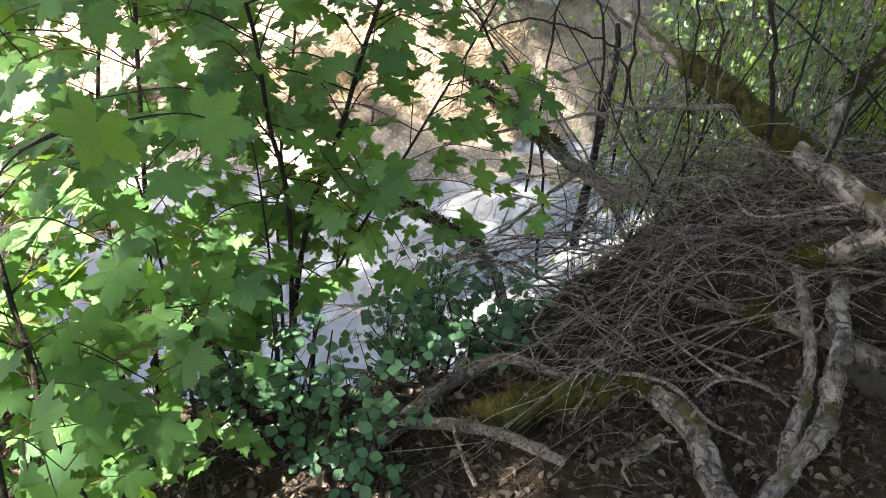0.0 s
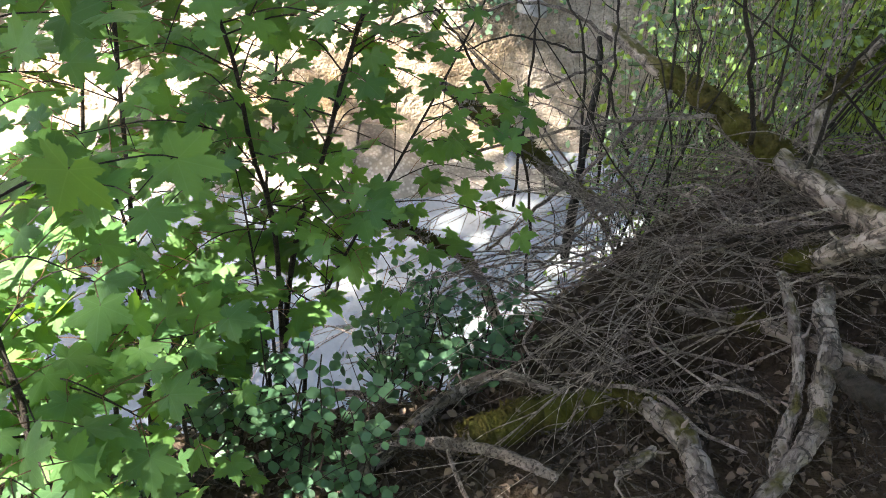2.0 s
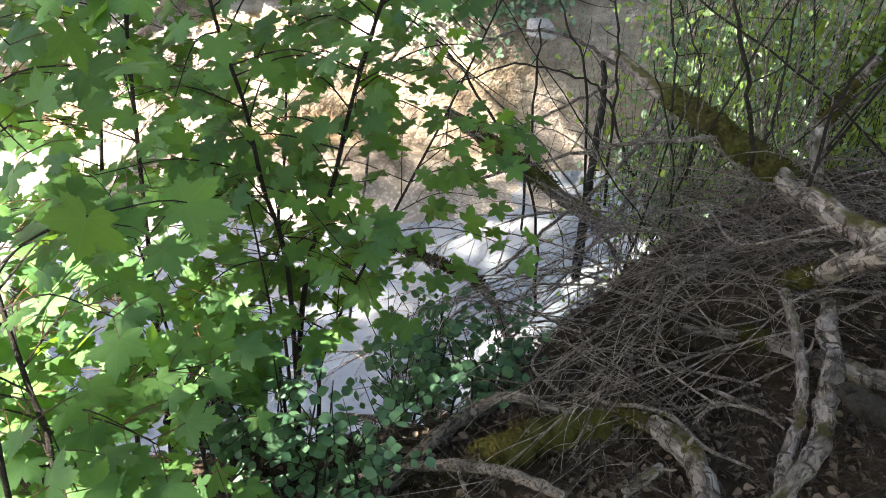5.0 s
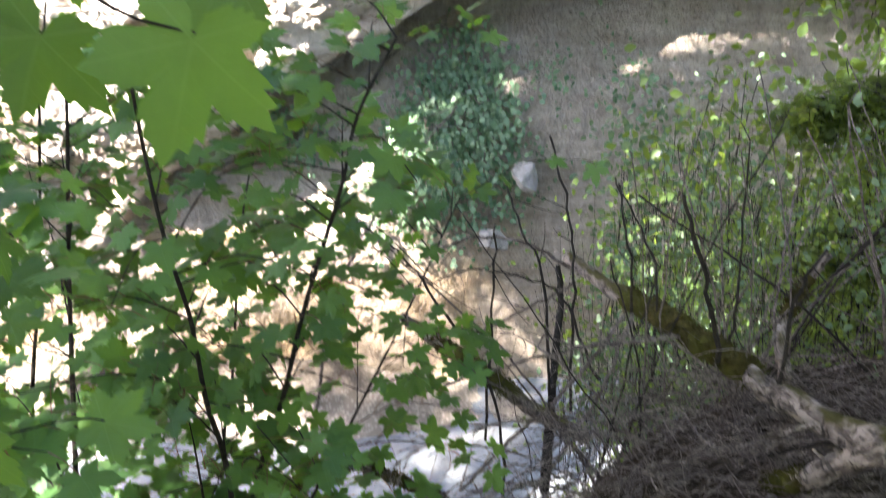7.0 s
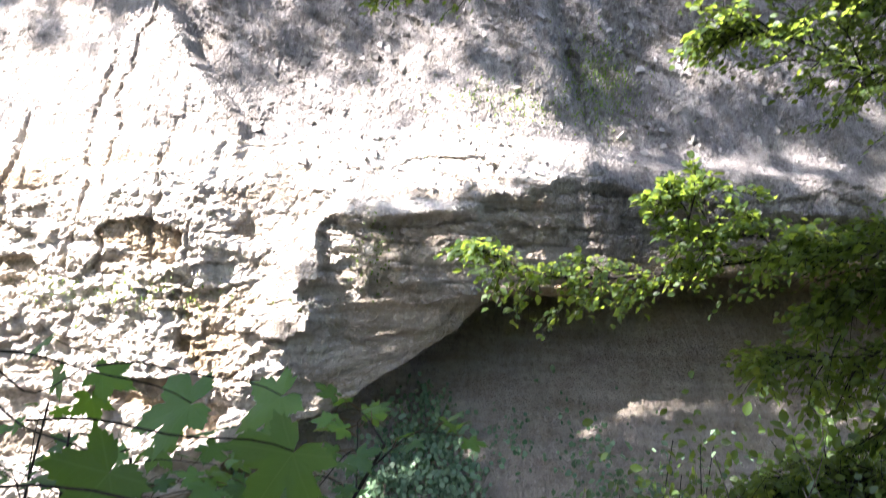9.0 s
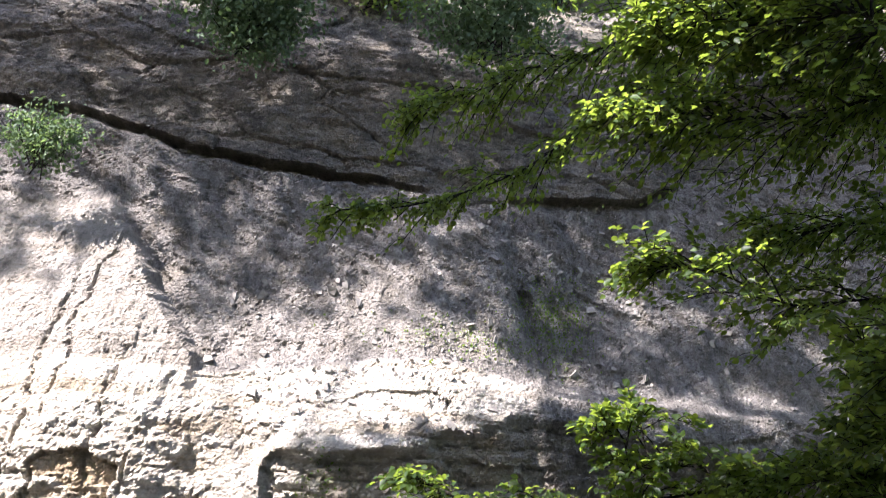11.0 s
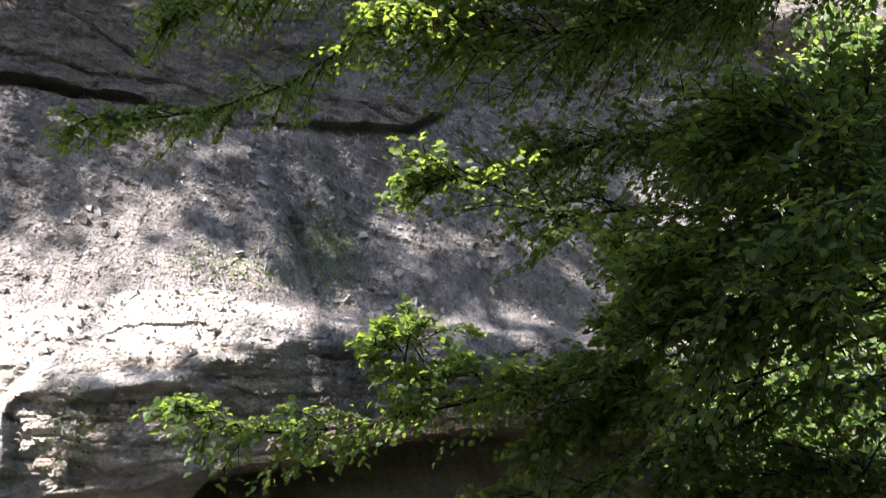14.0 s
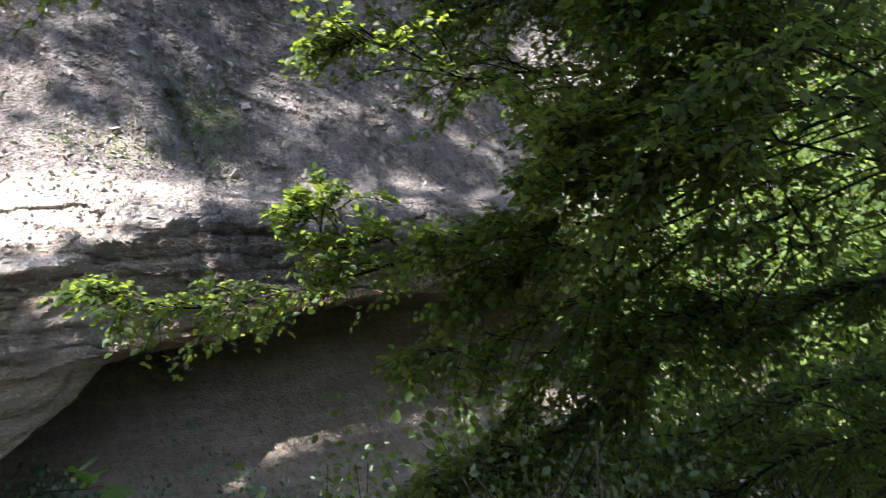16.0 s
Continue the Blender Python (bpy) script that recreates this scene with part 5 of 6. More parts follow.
# upper limbs above the view, large-leaved, added to block sky light
for k in range(4, 8):
    a = 2.9 + k * 0.5
    ln, z0 = 2.2 + 0.5 * (k % 3), 6.6 + 0.35 * (k % 4)
    tip = np.array([3.9 + math.cos(a) * ln, 1.9 + math.sin(a) * ln, z0])
    leafy_limb(tree, [tip, tip * 0.6 + np.array([3.9, 1.9, z0 + 0.3]) * 0.4, (3.8, 1.9, z0 + 0.1)], 0.05, 16, 0.8, 0.1, (0.13, 0.2), 5)


# ---- tall trees on the bank, out of view, added so that their crowns shade the place ----
SUNLIT = [((0.3, 3.6, 1.75), 0.4), ((0.9, 3.55, 1.8), 0.45), ((1.2, 3.5, 2.0), 0.4), ((1.5, 3.4, 2.65), 0.45), ((-0.75, 0.95, 0.5), 0.42), ((-0.9, 1.2, 0.5), 0.4),
          ((0.0, 8.6, 2.7), 0.9), ((-1.3, 8.5, 2.6), 0.9), ((-2.6, 8.3, 2.2), 1.1), ((-3.6, 8.2, 1.6), 1.2), ((-2.2, 8.3, 0.8), 0.9), ((6.5, 5.4, 1.8), 1.2)]


def with_gaps(P):
    """Leaves a crown open where the sun shines through it."""
    way, keep = np.array(TO_SUN), np.ones(len(P), bool)
    for spot, radius in SUNLIT:
        d = P - np.array(spot)
        off = d - np.outer(d @ way, way)
        keep &= np.linalg.norm(off, axis=1) > radius * (0.8 + 0.2 * np.sin(P[:, 0] * 9))
    return P[keep]


def unseen_tree(label, foot, crown, clumps, spread, r=0.22, leaf=(0.12, 0.19)):
    """An unseen tree added for shade: a trunk with limbs to clumps of leaves in a wide, uneven crown."""
    base = thing("unseen_tree", label, "tree", "tall trees on the bank")
    t = Soup()
    fork = np.array([foot[0] * 0.4 + crown[0][0] * 0.6, foot[1] * 0.4 + crown[0][1] * 0.6, crown[0][2] * 0.6])
    t.tube(curve_points([foot, (np.array(foot) + fork) / 2 + [0.2, 0.1, 0], fork], 6), r, r * 0.6, 12, 0.08, rng)
    t.put("trunk", BARK_TREE, base)
    for c in crown:
        limb, lf = Soup(), Soup()
        limb.tube(curve_points([fork, (fork + np.array(c)) / 2 + [0, 0, 0.5], c], 5), r * 0.4, r * 0.1, 8, 0.1, rng)
        lo = limb.put("limb", BARK_TREE, base)
        P = np.concatenate([np.array(c) + rng.normal(size=3) * spread * [0.5, 0.5, 0.25] + rng.normal(size=(70, 3)) * [0.32, 0.32, 0.14] for _ in range(clumps)])
        P = with_gaps(P)
        if len(P) == 0:
            continue
        lf.leaves(OVAL, P, rng.normal(size=P.shape) * [1, 1, 0.4], rng.normal(size=P.shape) * 0.5 + [0, 0, 1], rng.uniform(*leaf, len(P)))
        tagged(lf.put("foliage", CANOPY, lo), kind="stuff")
    return base


unseen_tree("unseen tall broadleaved tree with a wide crown shading the stream", (-6.0, -3.5, -0.3),
          [(-8.12, 0.87, 10.6), (-7.77, 1.29, 11.0), (-6.97, 1.59, 11.0), (-5.87, -0.21, 11.0), (-6.49, 1.13, 10.8), (-4.69, 0.93, 10.8), (-3.07, 1.49, 11.0), (-7.47, -0.31, 11.0), (-6.17, 1.69, 11.0), (-5.05, 2.15, 11.2), (-4.07, 2.39, 11.0), (-2.87, 2.69, 11.0), (-1.85, 2.05, 11.2)], 34, 0.9)
unseen_tree("unseen tall broadleaved tree with a dense shading crown behind the bank", (-9.0, -5.0, -0.4),
          [(-9.09, -2.87, 10.8), (-7.47, -3.71, 11.0), (-6.07, -4.01, 11.0), (-6.45, -5.55, 11.2), (-13.07, -3.51, 11.0), (-11.67, -3.71, 11.0), (-15.27, -3.31, 11.0), (-14.47, -4.31, 11.0), (-16.27, -3.91, 11.0)], 30, 1.0)
unseen_tree("unseen slim young shade tree on the bank behind", (-6.5, -3.0, -0.3), [(-3.05, -0.71, 7.0), (-3.7, -1.11, 7.0), (-2.69, -1.23, 7.1)], 20, 0.45, 0.12, (0.07, 0.12))
unseen_tree("unseen slim tall shade tree with small dense clumps", (-5.2, -4.5, -0.3), [(-6.62, -5.21, 11.0), (-5.87, -3.16, 11.0), (-6.66, -5.03, 11.1), (-7.27, -4.21, 11.0), (-5.07, -3.26, 11.0), (-4.17, -2.91, 11.0), (-3.97, -0.36, 11.0)], 14, 0.32, 0.14)
unseen_tree("unseen thin young shade tree high on the bank", (-6.8, -6.0, -0.3), [(-8.77, -5.91, 11.0)], 4, 0.4, 0.1)
unseen_tree("unseen narrow tall shade tree over the stream", (-8.2, -4.0, -0.3), [(-8.17, 1.99, 11.0), (-7.57, 2.24, 11.0), (-6.87, 2.39, 11.0), (-6.17, 2.44, 11.0), (-5.47, 2.39, 11.0), (-4.47, 2.79, 11.0), (-4.27, 2.79, 11.0)], 20, 0.36, 0.16)
unseen_tree("unseen thin-crowned tall shade tree upstream on the bank", (-13.0, -4.5, -0.4),
          [(-10.67, -1.91, 11.0), (-11.87, -1.51, 11.0), (-11.27, -0.31, 11.0), (-9.87, -0.51, 11.0), (-13.47, -1.91, 11.0), (-14.67, -1.91, 11.0)], 11, 1.1)
unseen_tree("unseen tall broadleaved tree shading the hornbeam", (3.5, -4.0, 0.2),
          [(-3.07, -2.61, 11.0), (-2.07, -1.81, 11.0), (-3.27, -3.81, 11.0), (-1.25, -2.95, 11.2), (-2.27, -1.31, 11.0), (-0.25, -1.75, 11.2), (-0.65, -4.35, 11.2), (-2.07, -5.11, 11.0)], 30, 0.8)


def shading_tree(label, foot, patches, reach=21.0, on_rock=True):
    """A very tall unseen tree, its crown shaped to hang between the sun and stretches of rock (x0, x1, z0, z1, y,
    thickness) or of ground.
    """
    base = thing("unseen_tree", label, "tree", "tall trees on the bank")
    sunward = np.array(TO_SUN) * reach
    mids = [np.array([(p[0] + p[1]) / 2, p[4], (p[2] + p[3]) / 2]) + sunward for p in patches]
    mean = np.mean(mids, axis=0)
    fork = np.array([foot[0] * 0.4 + mean[0] * 0.6, foot[1] * 0.4 + mean[1] * 0.6, mean[2] * 0.6])
    t = Soup()
    t.tube(curve_points([foot, (np.array(foot) + fork) / 2 + [0.2, 0.1, 0], fork], 6), 0.3, 0.18, 12, 0.08, rng)
    t.put("trunk", BARK_TREE, base)
    for (x0, x1, z0, z1, y, thick), c in zip(patches, mids):
        limb, lf = Soup(), Soup()
        limb.tube(curve_points([fork, (fork + c) / 2 + [0, 0, 0.5], c], 5), 0.045, 0.012, 8, 0.1, rng)
        lo = limb.put("limb", BARK_TREE, base)
        n = max(int(thick * 4.6 * (x1 - x0) * (z1 - z0)), 3)
        px, pz = rng.uniform(x0 - 0.1, x1 + 0.1, n), rng.uniform(z0 - 0.1, z1 + 0.1, n)
        py = cliff_depth(px, pz)[0] if on_rock else np.full(n, y)
        P = np.stack([px, py, pz], -1) + sunward + np.outer(rng.uniform(-1.5, 1.5, n), np.array(TO_SUN))
        P = np.repeat(P, 16, 0) + rng.normal(size=(n * 16, 3)) * 0.08
        lf.leaves(OVAL, P, rng.normal(size=P.shape) * [1, 1, 0.4], rng.normal(size=P.shape) * 0.5 + [0, 0, 1], rng.uniform(0.10, 0.17, len(P)))
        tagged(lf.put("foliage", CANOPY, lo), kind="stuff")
    return base


# unseen crowns added to cast the shade on cliff, thickets and shelf
shading_tree("unseen very tall broadleaved shade tree on the bank", (-16.0, -3.0, -0.4), [(-5.8, -3.5, 4.0, 5.7, 9.1, 2.6), (-3.5, -2.4, 4.7, 5.9, 9.5, 4.0)])
shading_tree("unseen very tall broadleaved shade tree with an open crown", (-12.0, -3.5, -0.4), [(-2.5, 1.4, 4.8, 6.1, 9.9, 6.0), (-2.3, -0.8, 3.8, 4.8, 9.7, 5.0), (-0.9, 1.3, 4.4, 4.9, 9.8, 4.0), (-0.9, 1.3, 3.9, 4.4, 9.6, 1.1)])
shading_tree("unseen very tall broadleaved shade tree with a full crown", (-6.0, -2.0, -0.4), [(1.5, 4.0, 3.3, 6.1, 9.7, 7.0), (4.0, 6.8, 3.0, 6.0, 9.6, 7.0), (1.9, 4.2, 1.4, 3.1, 9.2, 6.5), (4.2, 6.8, 1.4, 3.0, 9.1, 6.5), (0.9, 4.8, -1.9, -0.1, 9.6, 8.0), (2.4, 7.0, 5.7, 6.9, 10.3, 6.0)])
shading_tree("unseen very tall broadleaved shade tree with a dense high crown", (-11.0, -6.5, -0.4), [(-6.0, -3.0, 6.0, 9.6, 10.2, 5.0), (-3.0, 0.0, 6.0, 9.6, 10.3, 5.5), (0.0, 3.0, 6.0, 9.6, 10.4, 5.0), (3.0, 6.5, 6.0, 9.6, 10.4, 6.0)])
shading_tree("unseen tall broadleaved tree shading the thickets", (-5.5, -7.5, -0.3), [(0.5, 2.7, -0.3, 0.95, 2.4, 5.0), (0.5, 2.7, -0.3, 0.95, 2.8, 5.0), (0.6, 2.7, -0.3, 0.95, 3.2, 5.0), (0.7, 2.7, -0.3, 0.95, 3.6, 5.0), (0.9, 2.7, -0.3, 0.65, 3.95, 5.0), (-0.32, 0.1, -0.2, 0.2, 1.2, 3.5), (1.6, 4.2, 0.2, 2.3, 2.6, 7.0)], 17.0, False)
shading_tree("unseen very tall slender tree shading the rock shelf", (3.0, -9.5, -0.4), [(2.6, 9.0, 5.7, 6.8, 10.7, 4.0), (3.0, 9.5, 5.8, 7.4, 11.1, 4.0), (3.0, 9.5, 5.9, 7.4, 11.5, 3.0)], 21.0, False)
# out of view, added to keep sky light off the hornbeam
unseen_tree("unseen tall broadleaved tree blocking the sky beside the hornbeam", (6.5, -2.5, 0.4), [(2.6, -1.6, 9.4), (3.6, 0.2, 9.6), (4.6, 1.6, 9.4), (5.4, -0.6, 9.8), (6.6, 1.0, 9.6), (4.2, -2.6, 9.6), (7.6, -0.8, 9.8), (6.0, 2.2, 9.2), (2.0, -3.4, 9.4), (5.8, -3.0, 9.8)], 36, 1.0)


# ---- shrubs and hanging growth on the cliff ----
def bush(name, label, centre, radii, count, size, material, shape=OVAL, stems=14, category="shrub", sink=0.9, group="", stem_r=0.010, wood=None):
    """Many small leaves in uneven clumps on a handful of stems."""
    base = thing(name, label, category, group)
    c, rr = np.array(centre, float), np.array(radii, float)
    foot = c - [0, 0, rr[2] * sink]
    st, lf = Soup(), Soup()
    P = []
    for _ in range(stems):
        d = rng.normal(size=3)
        d /= np.linalg.norm(d)
        d[2] = abs(d[2]) * 0.9
        tip = c + d * rr * rng.uniform(0.6, 1.05)
        q = curve_points([foot + rng.normal(size=3) * rr * 0.1, (foot + tip) / 2 + rng.normal(size=3) * rr * 0.25, tip], 5)
        st.tube(q, stem_r, stem_r * 0.3, 4, cap=False)
        for _ in range(3):
            j = rng.integers(len(q) // 3, len(q))
            P.append(q[j] + rng.normal(size=(count // (stems * 3), 3)) * rr * 0.22)
    P = np.concatenate(P)
    lf.leaves(shape, P, rng.normal(size=P.shape) + [0, -0.3, -0.3], rng.normal(size=P.shape) * 0.6 + [0, -0.5, 0.8], rng.uniform(*size, len(P)))
    tagged(st.put("twigwork", wood or BARK_TREE, base), kind="stuff")
    tagged(lf.put("foliage", material, base), kind="stuff")
    return base


bush("streamside_bush", "dark green bush on the stream bank", (2.0, 4.9, 0.0), (0.9, 0.7, 1.0), 1700, (0.05, 0.085), HORNBEAM, stems=26, sink=2.0)
bush("streamside_bush", "grey-green bush leaning over the stream", (1.7, 6.1, -0.6), (0.8, 0.6, 0.9), 2600, (0.05, 0.085), PALE_LEAF, stems=24, sink=3.0)
bush("streamside_bush", "tall dark bush on the stream bank", (2.6, 4.2, 0.4), (0.9, 0.7, 1.0), 2800, (0.05, 0.085), HORNBEAM, stems=26, sink=2.0)
bush("streamside_bush", "sunlit light green bush beside the stream", (5.2, 5.6, 1.2), (1.4, 1.0, 1.5), 4200, (0.06, 0.10), BUSH, stems=26, sink=2.4)
bush("streamside_bush", "sunlit light green bush on the slope", (7.2, 4.6, 1.6), (1.6, 1.2, 1.9), 4600, (0.06, 0.10), BUSH, stems=26, sink=1.6)
for k, (tx, ty, tz) in enumerate([(6.4, 7.4, 3.4), (8.4, 6.6, 2.6), (9.6, 5.4, 4.2), (7.6, 6.8, 5.4), (10.5, 7.0, 1.5), (8.2, 6.4, 4.0), (7.0, 6.0, 2.6), (9.0, 6.0, 5.6)]):
    bush("streamside_tree", "sunlit light green young tree down the stream", (tx, ty, tz), (1.3, 1.0, 1.5), 4200, (0.07, 0.12), BUSH, stems=24, category="tree", sink=3.2, group="trees down the stream")
bush("streamside_bush", "pale green bush below the brush heap", (3.8, 7.6, -2.0), (1.3, 0.7, 1.3), 1800, (0.06, 0.10), PALE_LEAF, stems=24)
for k, (tx, ty, tz) in enumerate([(1.5, 3.3, 0.25), (1.1, 3.4, 0.1), (2.0, 3.3, 0.5), (1.6, 4.1, 0.3), (2.5, 3.5, 0.6), (1.75, 2.5, 0.5), (0.8, 3.6, -0.1), (1.9, 2.9, 0.5), (1.25, 3.9, 0.1)]):
    drop = (tz - float(ground_height(np.array([tx]), np.array([ty]))[0])) / 0.6 + 0.1
    bush("thicket", "open twiggy thicket with small green leaves", (tx, ty, tz), (0.5, 0.5, 0.6), 760, (0.022, 0.045), PALE_LEAF if k % 2 else BUSH, stems=40, sink=drop, group="thickets on the bank", stem_r=0.0028, wood=TWIG if k % 2 else BARK_TREE)
# trees behind the camera, never in view, added to block low sky light
for k, (tx, ty, tz) in enumerate([(-8.5, -5.0, 2.2), (-6.0, -6.2, 2.6), (-3.6, -6.0, 2.4), (-1.2, -6.4, 2.8), (0.6, -4.8, 2.0), (-4.8, -8.4, 3.6), (-1.6, -9.0, 4.4), (3.6, -2.6, 2.2), (6.2, -1.0, 3.0), (5.2, -4.6, 4.6), (1.8, -5.4, 3.6), (8.6, 1.2, 4.2), (3.4, -6.6, 6.4)]):
    bush("unseen_bank_tree", "unseen leafy young tree blocking low sky light behind the bank", (tx, ty, tz), (1.6, 1.4, 2.2), 3000, (0.12, 0.2), BUSH, stems=22, category="tree", sink=1.2, group="trees on the bank behind", stem_r=0.03)
bush("cliff_bush", "pale green bush hanging over the rock band", (-2.15, 9.6, 7.95), (1.0, 0.4, 0.75), 6500, (0.05, 0.09), PALE_LEAF, stems=18)
bush("cliff_bush", "green bush on the cliff top", (1.1, 9.9, 8.35), (1.1, 0.5, 0.8), 5200, (0.05, 0.09), PALE_LEAF, stems=18)
bush("cliff_bush", "dark green bush on the cliff top", (-0.6, 11.3, 10.0), (1.5, 0.6, 0.9), 3000, (0.06, 0.10), BUSH, stems=18)
for k, bx in enumerate((-7, -4.6, -2.2, 0.2, 2.6, 5.0, 7.4, 9.8, 12.5)):
    bush("cliff_top_tree", "leafy young tree on the cliff's edge", (bx, 12.6 + 0.4 * (k % 2), 11.6 + 0.5 * (k % 3)), (1.6, 0.9, 1.9), 3600, (0.09, 0.15), BUSH, stems=20, category="tree", group="trees on the cliff top")
bush("cliff_bush", "pale green bush at the top of the ridge", (-4.15, 9.0, 5.5), (0.6, 0.35, 0.4), 1800, (0.035, 0.07), PALE_LEAF, stems=14)
bush("cliff_bush", "green bush rooted on the broken rock", (-5.4, 8.6, 1.0), (0.9, 0.5, 1.2), 2200, (0.05, 0.09), BUSH, stems=16)


def ivy_patch():
    """Ivy leaves in uneven drifts over the rock of the hollow."""
    s = Soup()
    X, Z = [], []
    for bx, bz, br, n in [(0.02, 0.0, 0.14, 130), (0.28, -0.3, 0.18, 240), (0.08, -0.6, 0.26, 420), (-0.3, -0.95, 0.30, 520), (-0.5, -1.25, 0.28, 380), (0.0, -1.35, 0.34, 480), (0.45, -0.75, 0.14, 170),
                          (-0.15, -0.5, 0.18, 200), (-1.9, -0.95, 0.2, 220), (-1.6, -1.1, 0.14, 90), (1.05, -0.25, 0.16, 60), (1.9, -0.4, 0.3, 110), (0.5, -1.4, 0.28, 220), (0.4, -0.9, 0.24, 200), (0.1, -1.8, 0.35, 260), (-0.25, -0.4, 0.24, 180), (-0.7, -1.8, 0.3, 160)]:
        X.append(rng.normal(bx, br, n) + 0.06 * np.sin(rng.random(n) * 40))
        Z.append(rng.normal(bz, br, n))
    x, z = np.concatenate(X), np.concatenate(Z)
    n = len(x)
    y, _ = cliff_depth(x, z)
    P = np.stack([x, y - rng.uniform(0.02, 0.14, n), z], -1)
    s.leaves(ROUND, P, rng.normal(size=(n, 3)) * 0.5 + [0, -0.2, -1], rng.normal(size=(n, 3)) * 0.45 + [0, -1, 0.5], rng.uniform(0.035, 0.085, n))
    return s.put("ivy", IVY)


tagged(ivy_patch(), "ivy climbing the shaded rock in the hollow", "ivy", kind="stuff")


def privet_shoot(label, ctrl, n, size):
    """A small shrub shoot with pairs of rounded leaves."""
    base = thing("shrub_shoot", label, "shrub", "small shrub shoots among the maples")
    s = Soup()
    pts = curve_points(ctrl, 6)
    s.tube(pts, 0.0045, 0.0015, 5)
    s.put("stem", STEM, base)
    tw, lf = Soup(), Soup()
    P, A = [], []
    for k in range(n):
        i = int((0.25 + 0.75 * (k + rng.random()) / n) * (len(pts) - 1))
        d = rng.normal(size=3) * [1, 1, 0.4] + [0, 0, 0.2]
        d *= rng.uniform(0.05, 0.16) / np.linalg.norm(d)
        q = np.array([pts[i], pts[i] + d * 0.5 + [0, 0, 0.01], pts[i] + d])
        tw.tube(q, 0.0015, 0.0008, 3)
        for w in (0.4, 0.7, 1.0):
            for sd in (-1, 1):
                P.append(pts[i] + d * w)
                A.append(np.cross(d, [0, 0, 1]) * sd * 8 + d * 4)
    P, A = np.array(P), np.array(A)
    lf.leaves(ROUND, P, A + rng.normal(size=P.shape) * 0.3, rng.normal(size=P.shape) * 0.35 + [0, -0.3, 1], rng.uniform(*size, len(P)))
    tagged(tw.put("twigwork", STEM, base), kind="stuff")
    tagged(lf.put("foliage", PRIVET, base, "small rounded blue-green leaves"), kind="stuff")
    return base


for k in range(16):
    px = -0.72 + 0.58 * ((k * 0.618) % 1.0)
    py = 1.0 + 0.34 * ((k * 0.383) % 1.0)
    privet_shoot("low shoot with small rounded blue-green leaves", [(px, py, -0.2), (px + 0.02, py + 0.03, 0.0), (px + 0.08 * math.sin(k * 2.3), py + 0.04, 0.12 + 0.05 * (k % 5))], 8, (0.020, 0.036))


for k in range(7):
    px, py = -0.16 + 0.05 * k, 1.42 + 0.03 * (k % 3)
    privet_shoot("leafy shoot leaning out over the water", [(px, py, -0.25), (px + 0.02, py + 0.12, -0.10), (px + 0.05 * math.sin(k * 2.1), py + 0.28, -0.08 + 0.04 * (k % 3))], 9, (0.028, 0.044))


for centre, radii, count in (((-0.10, 1.74, -0.08), (0.16, 0.15, 0.12), 170), ((-0.21, 1.85, -0.11), (0.16, 0.14, 0.12), 150), ((0.05, 1.68, -0.02), (0.15, 0.13, 0.10), 150), ((-0.2, 1.52, -0.03), (0.12, 0.12, 0.10), 110)):
    bush("low_shrub", "low open shrub with small green leaves over the water", centre, radii, count, (0.018, 0.034), PRIVET, ROUND, 12, sink=3.2, group="low shrubs over the water", stem_r=0.003)


def stone(label, place, size, seed, material=None, name="boulder"):
    """An angular block of fallen rock."""
    r = np.random.default_rng(seed)
    bm = bmesh.new()
    bmesh.ops.create_icosphere(bm, subdivisions=3, radius=1.0)
    planes = [(Vector(r.normal(size=3)).normalized(), r.uniform(0.42, 0.72)) for _ in range(11)]
    for v in bm.verts:
        for n, d in planes:
            over = v.co.dot(n) - d
            if over > 0:
                v.co -= n * over
        v.co *= 1 + 0.10 * noise.noise(v.co * 3 + Vector((seed, 0, 0)))
        v.co = Vector((v.co.x * size[0], v.co.y * size[1], v.co.z * size[2]))
    me = bpy.data.meshes.new(name)
    bm.to_mesh(me)
    bm.free()
    me.materials.append(material or ROCK_PALE)
    ob = new(name, me)
    ob.location = place
    return tagged(ob, label, "rock", "fallen rocks")


def make_pale():
    k = Mat("pale_stone", 0.9, 0.2)
    n = k.noise(12, 5, 0.65)
    k.bump(n, 0.02, 0.7)
    return k.color(k.mix(k.span(n, 0.3, 0.7), (0.19, 0.175, 0.155), (0.38, 0.355, 0.32)))


ROCK_PALE = make_pale()
stone("pale angular boulder fallen at the foot of the cliff", (0.46, 8.64, -2.0), (0.20, 0.16, 0.17), 3)
stone("tall pale rock leaning on the cliff's foot", (0.78, 8.98, -1.40), (0.17, 0.15, 0.24), 9)


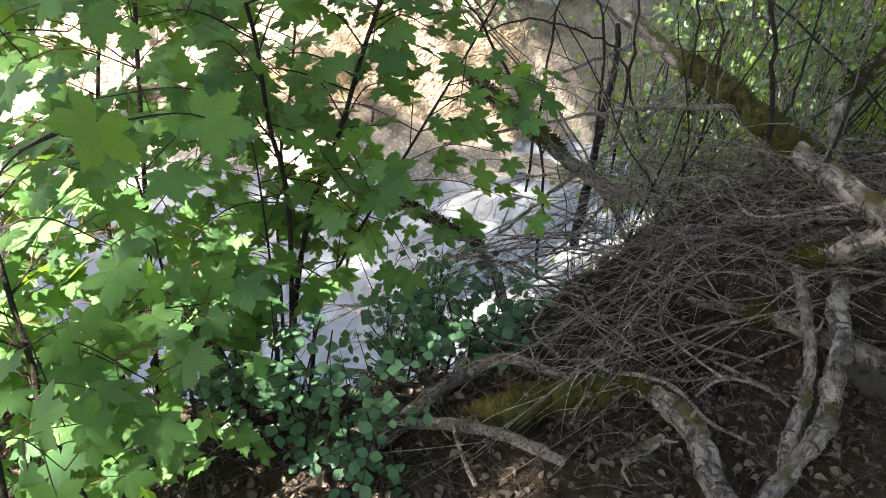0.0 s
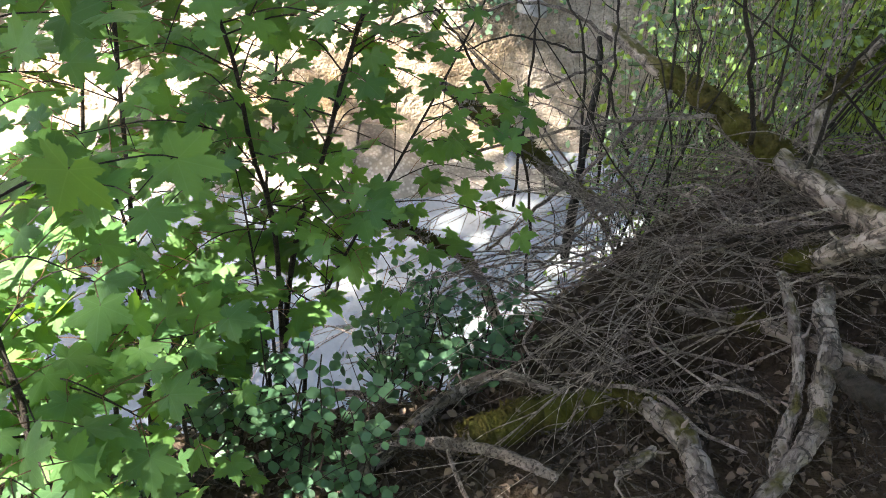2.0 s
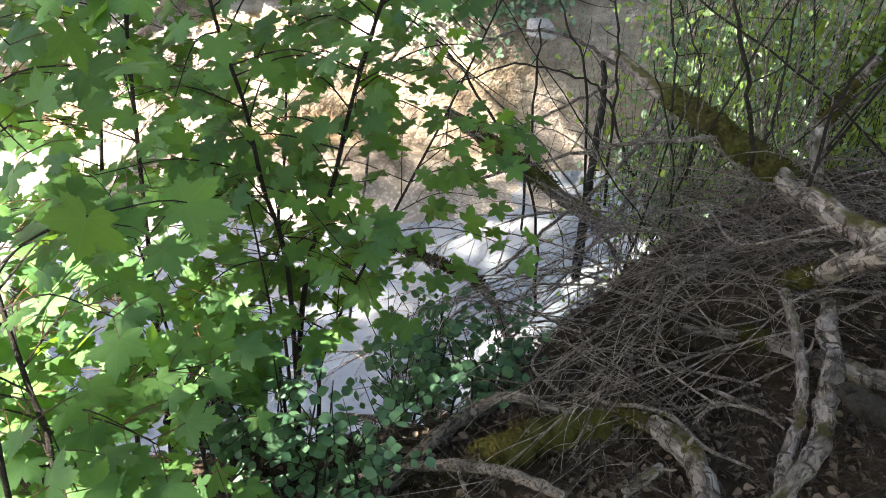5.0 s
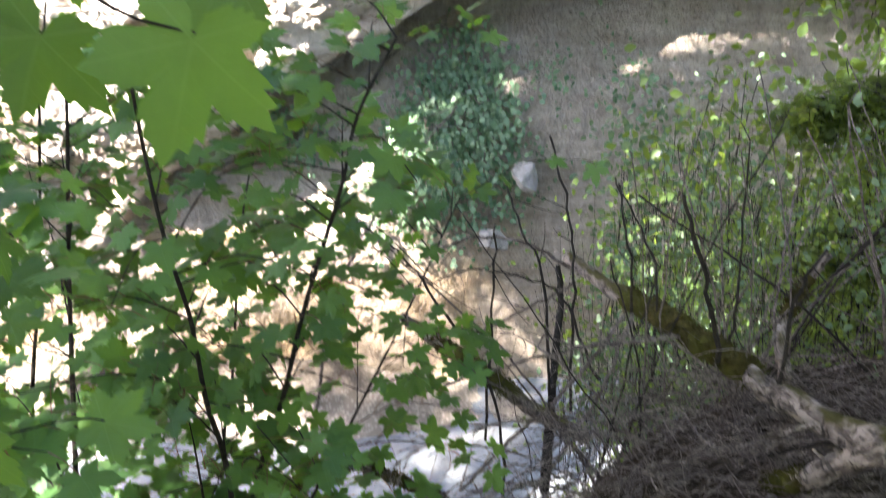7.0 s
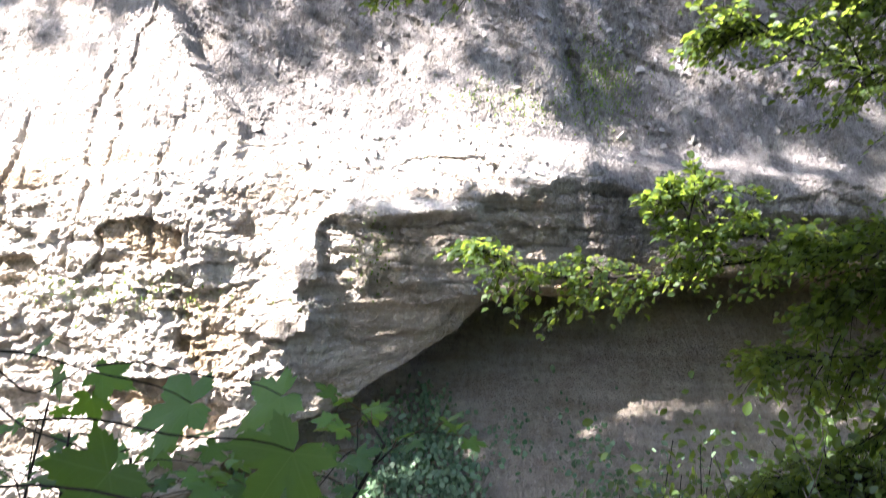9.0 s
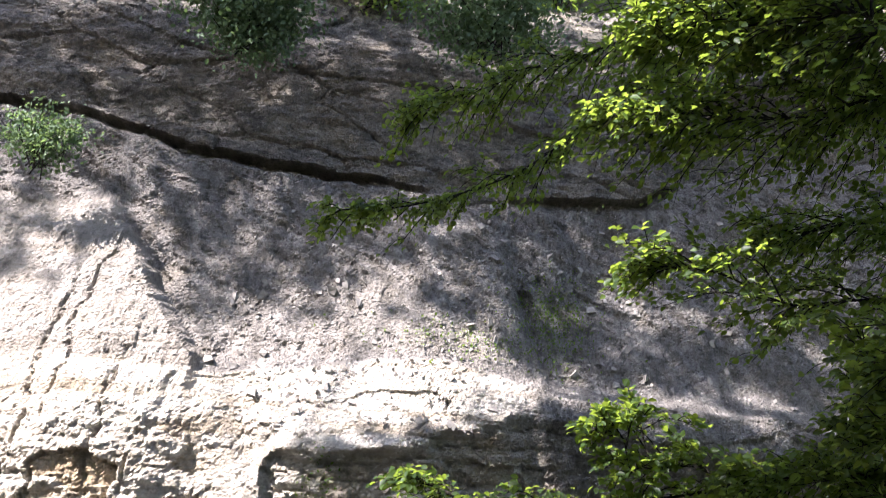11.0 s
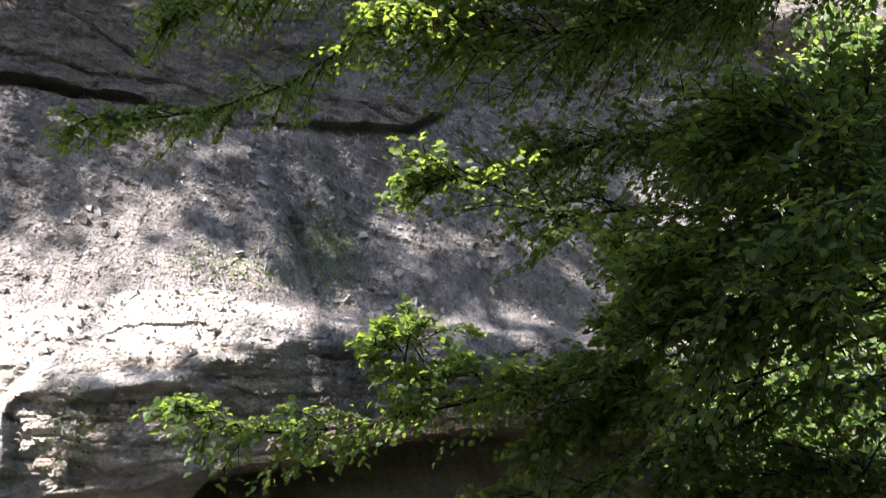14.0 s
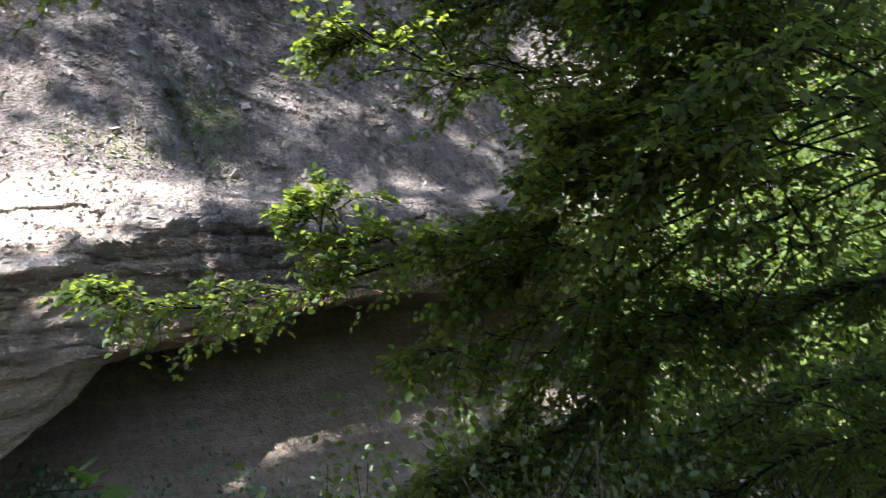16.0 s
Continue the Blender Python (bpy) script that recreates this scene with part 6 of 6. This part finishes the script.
def rubble():
    """Small angular chips lying on the bare slope and the ledge."""
    s = Soup()
    n = 1700
    x = np.concatenate([rng.uniform(-2.0, 5.0, n - 250), rng.uniform(-1.5, 1.4, 250)])
    z = np.concatenate([3.0 + rng.random(n - 250) ** 1.3 * 2.9, rng.uniform(2.4, 3.1, 250)])
    y, _ = cliff_depth(x, z)
    base = np.array([(-1, -1, -0.6), (1, -0.8, -0.6), (0.9, 1, -0.6), (-0.8, 1, -0.6), (-0.6, -0.5, 0.6), (0.7, -0.4, 0.5), (0.5, 0.6, 0.7), (-0.5, 0.7, 0.5)], float)
    f = [(0, 3, 2, 1), (4, 5, 6, 7), (0, 1, 5, 4), (1, 2, 6, 5), (2, 3, 7, 6), (3, 0, 4, 7)]
    for i in range(n):
        sz = rng.uniform(0.008, 0.022) if i % 14 else rng.uniform(0.025, 0.06)
        q = base * sz * rng.uniform(0.6, 1.3, 3) + rng.normal(size=(8, 3)) * sz * 0.15
        a = rng.random() * 6.3
        q = np.stack([q[:, 0] * math.cos(a) - q[:, 2] * math.sin(a), q[:, 1], q[:, 0] * math.sin(a) + q[:, 2] * math.cos(a)], -1)
        s.add(q + [x[i], y[i] - sz * 0.4, z[i]], f)
    return s.put("rubble", ROCK_PALE, smooth=False)


tagged(rubble(), "small pale stone chips strewn over the bare slope", "rubble", kind="stuff")


def slope_plants():
    """Low green herbs on the bare slope, and sprigs on the ledges."""
    s = Soup()
    n = 1500
    x = np.concatenate([rng.normal(2.05, 0.28, 900), rng.normal(0.9, 0.5, 250), rng.normal(-0.55, 0.12, 120), rng.normal(-3.0, 0.8, 230)])
    z = np.concatenate([rng.normal(4.0, 0.35, 900), rng.normal(3.55, 0.15, 250), rng.normal(1.75, 0.18, 120), rng.normal(1.25, 0.12, 230)])
    y, _ = cliff_depth(x, z)
    P = np.stack([x, y - rng.uniform(0.0, 0.05, n), z], -1)
    s.leaves(OVAL, P, rng.normal(size=(n, 3)) + [0, -0.6, 0.6], rng.normal(size=(n, 3)) * 0.5 + [0, -0.6, 0.8], rng.uniform(0.02, 0.045, n))
    return s.put("slope_plants", BUSH)


tagged(slope_plants(), "low green herbs rooted in the bare slope", "herbs", kind="stuff")
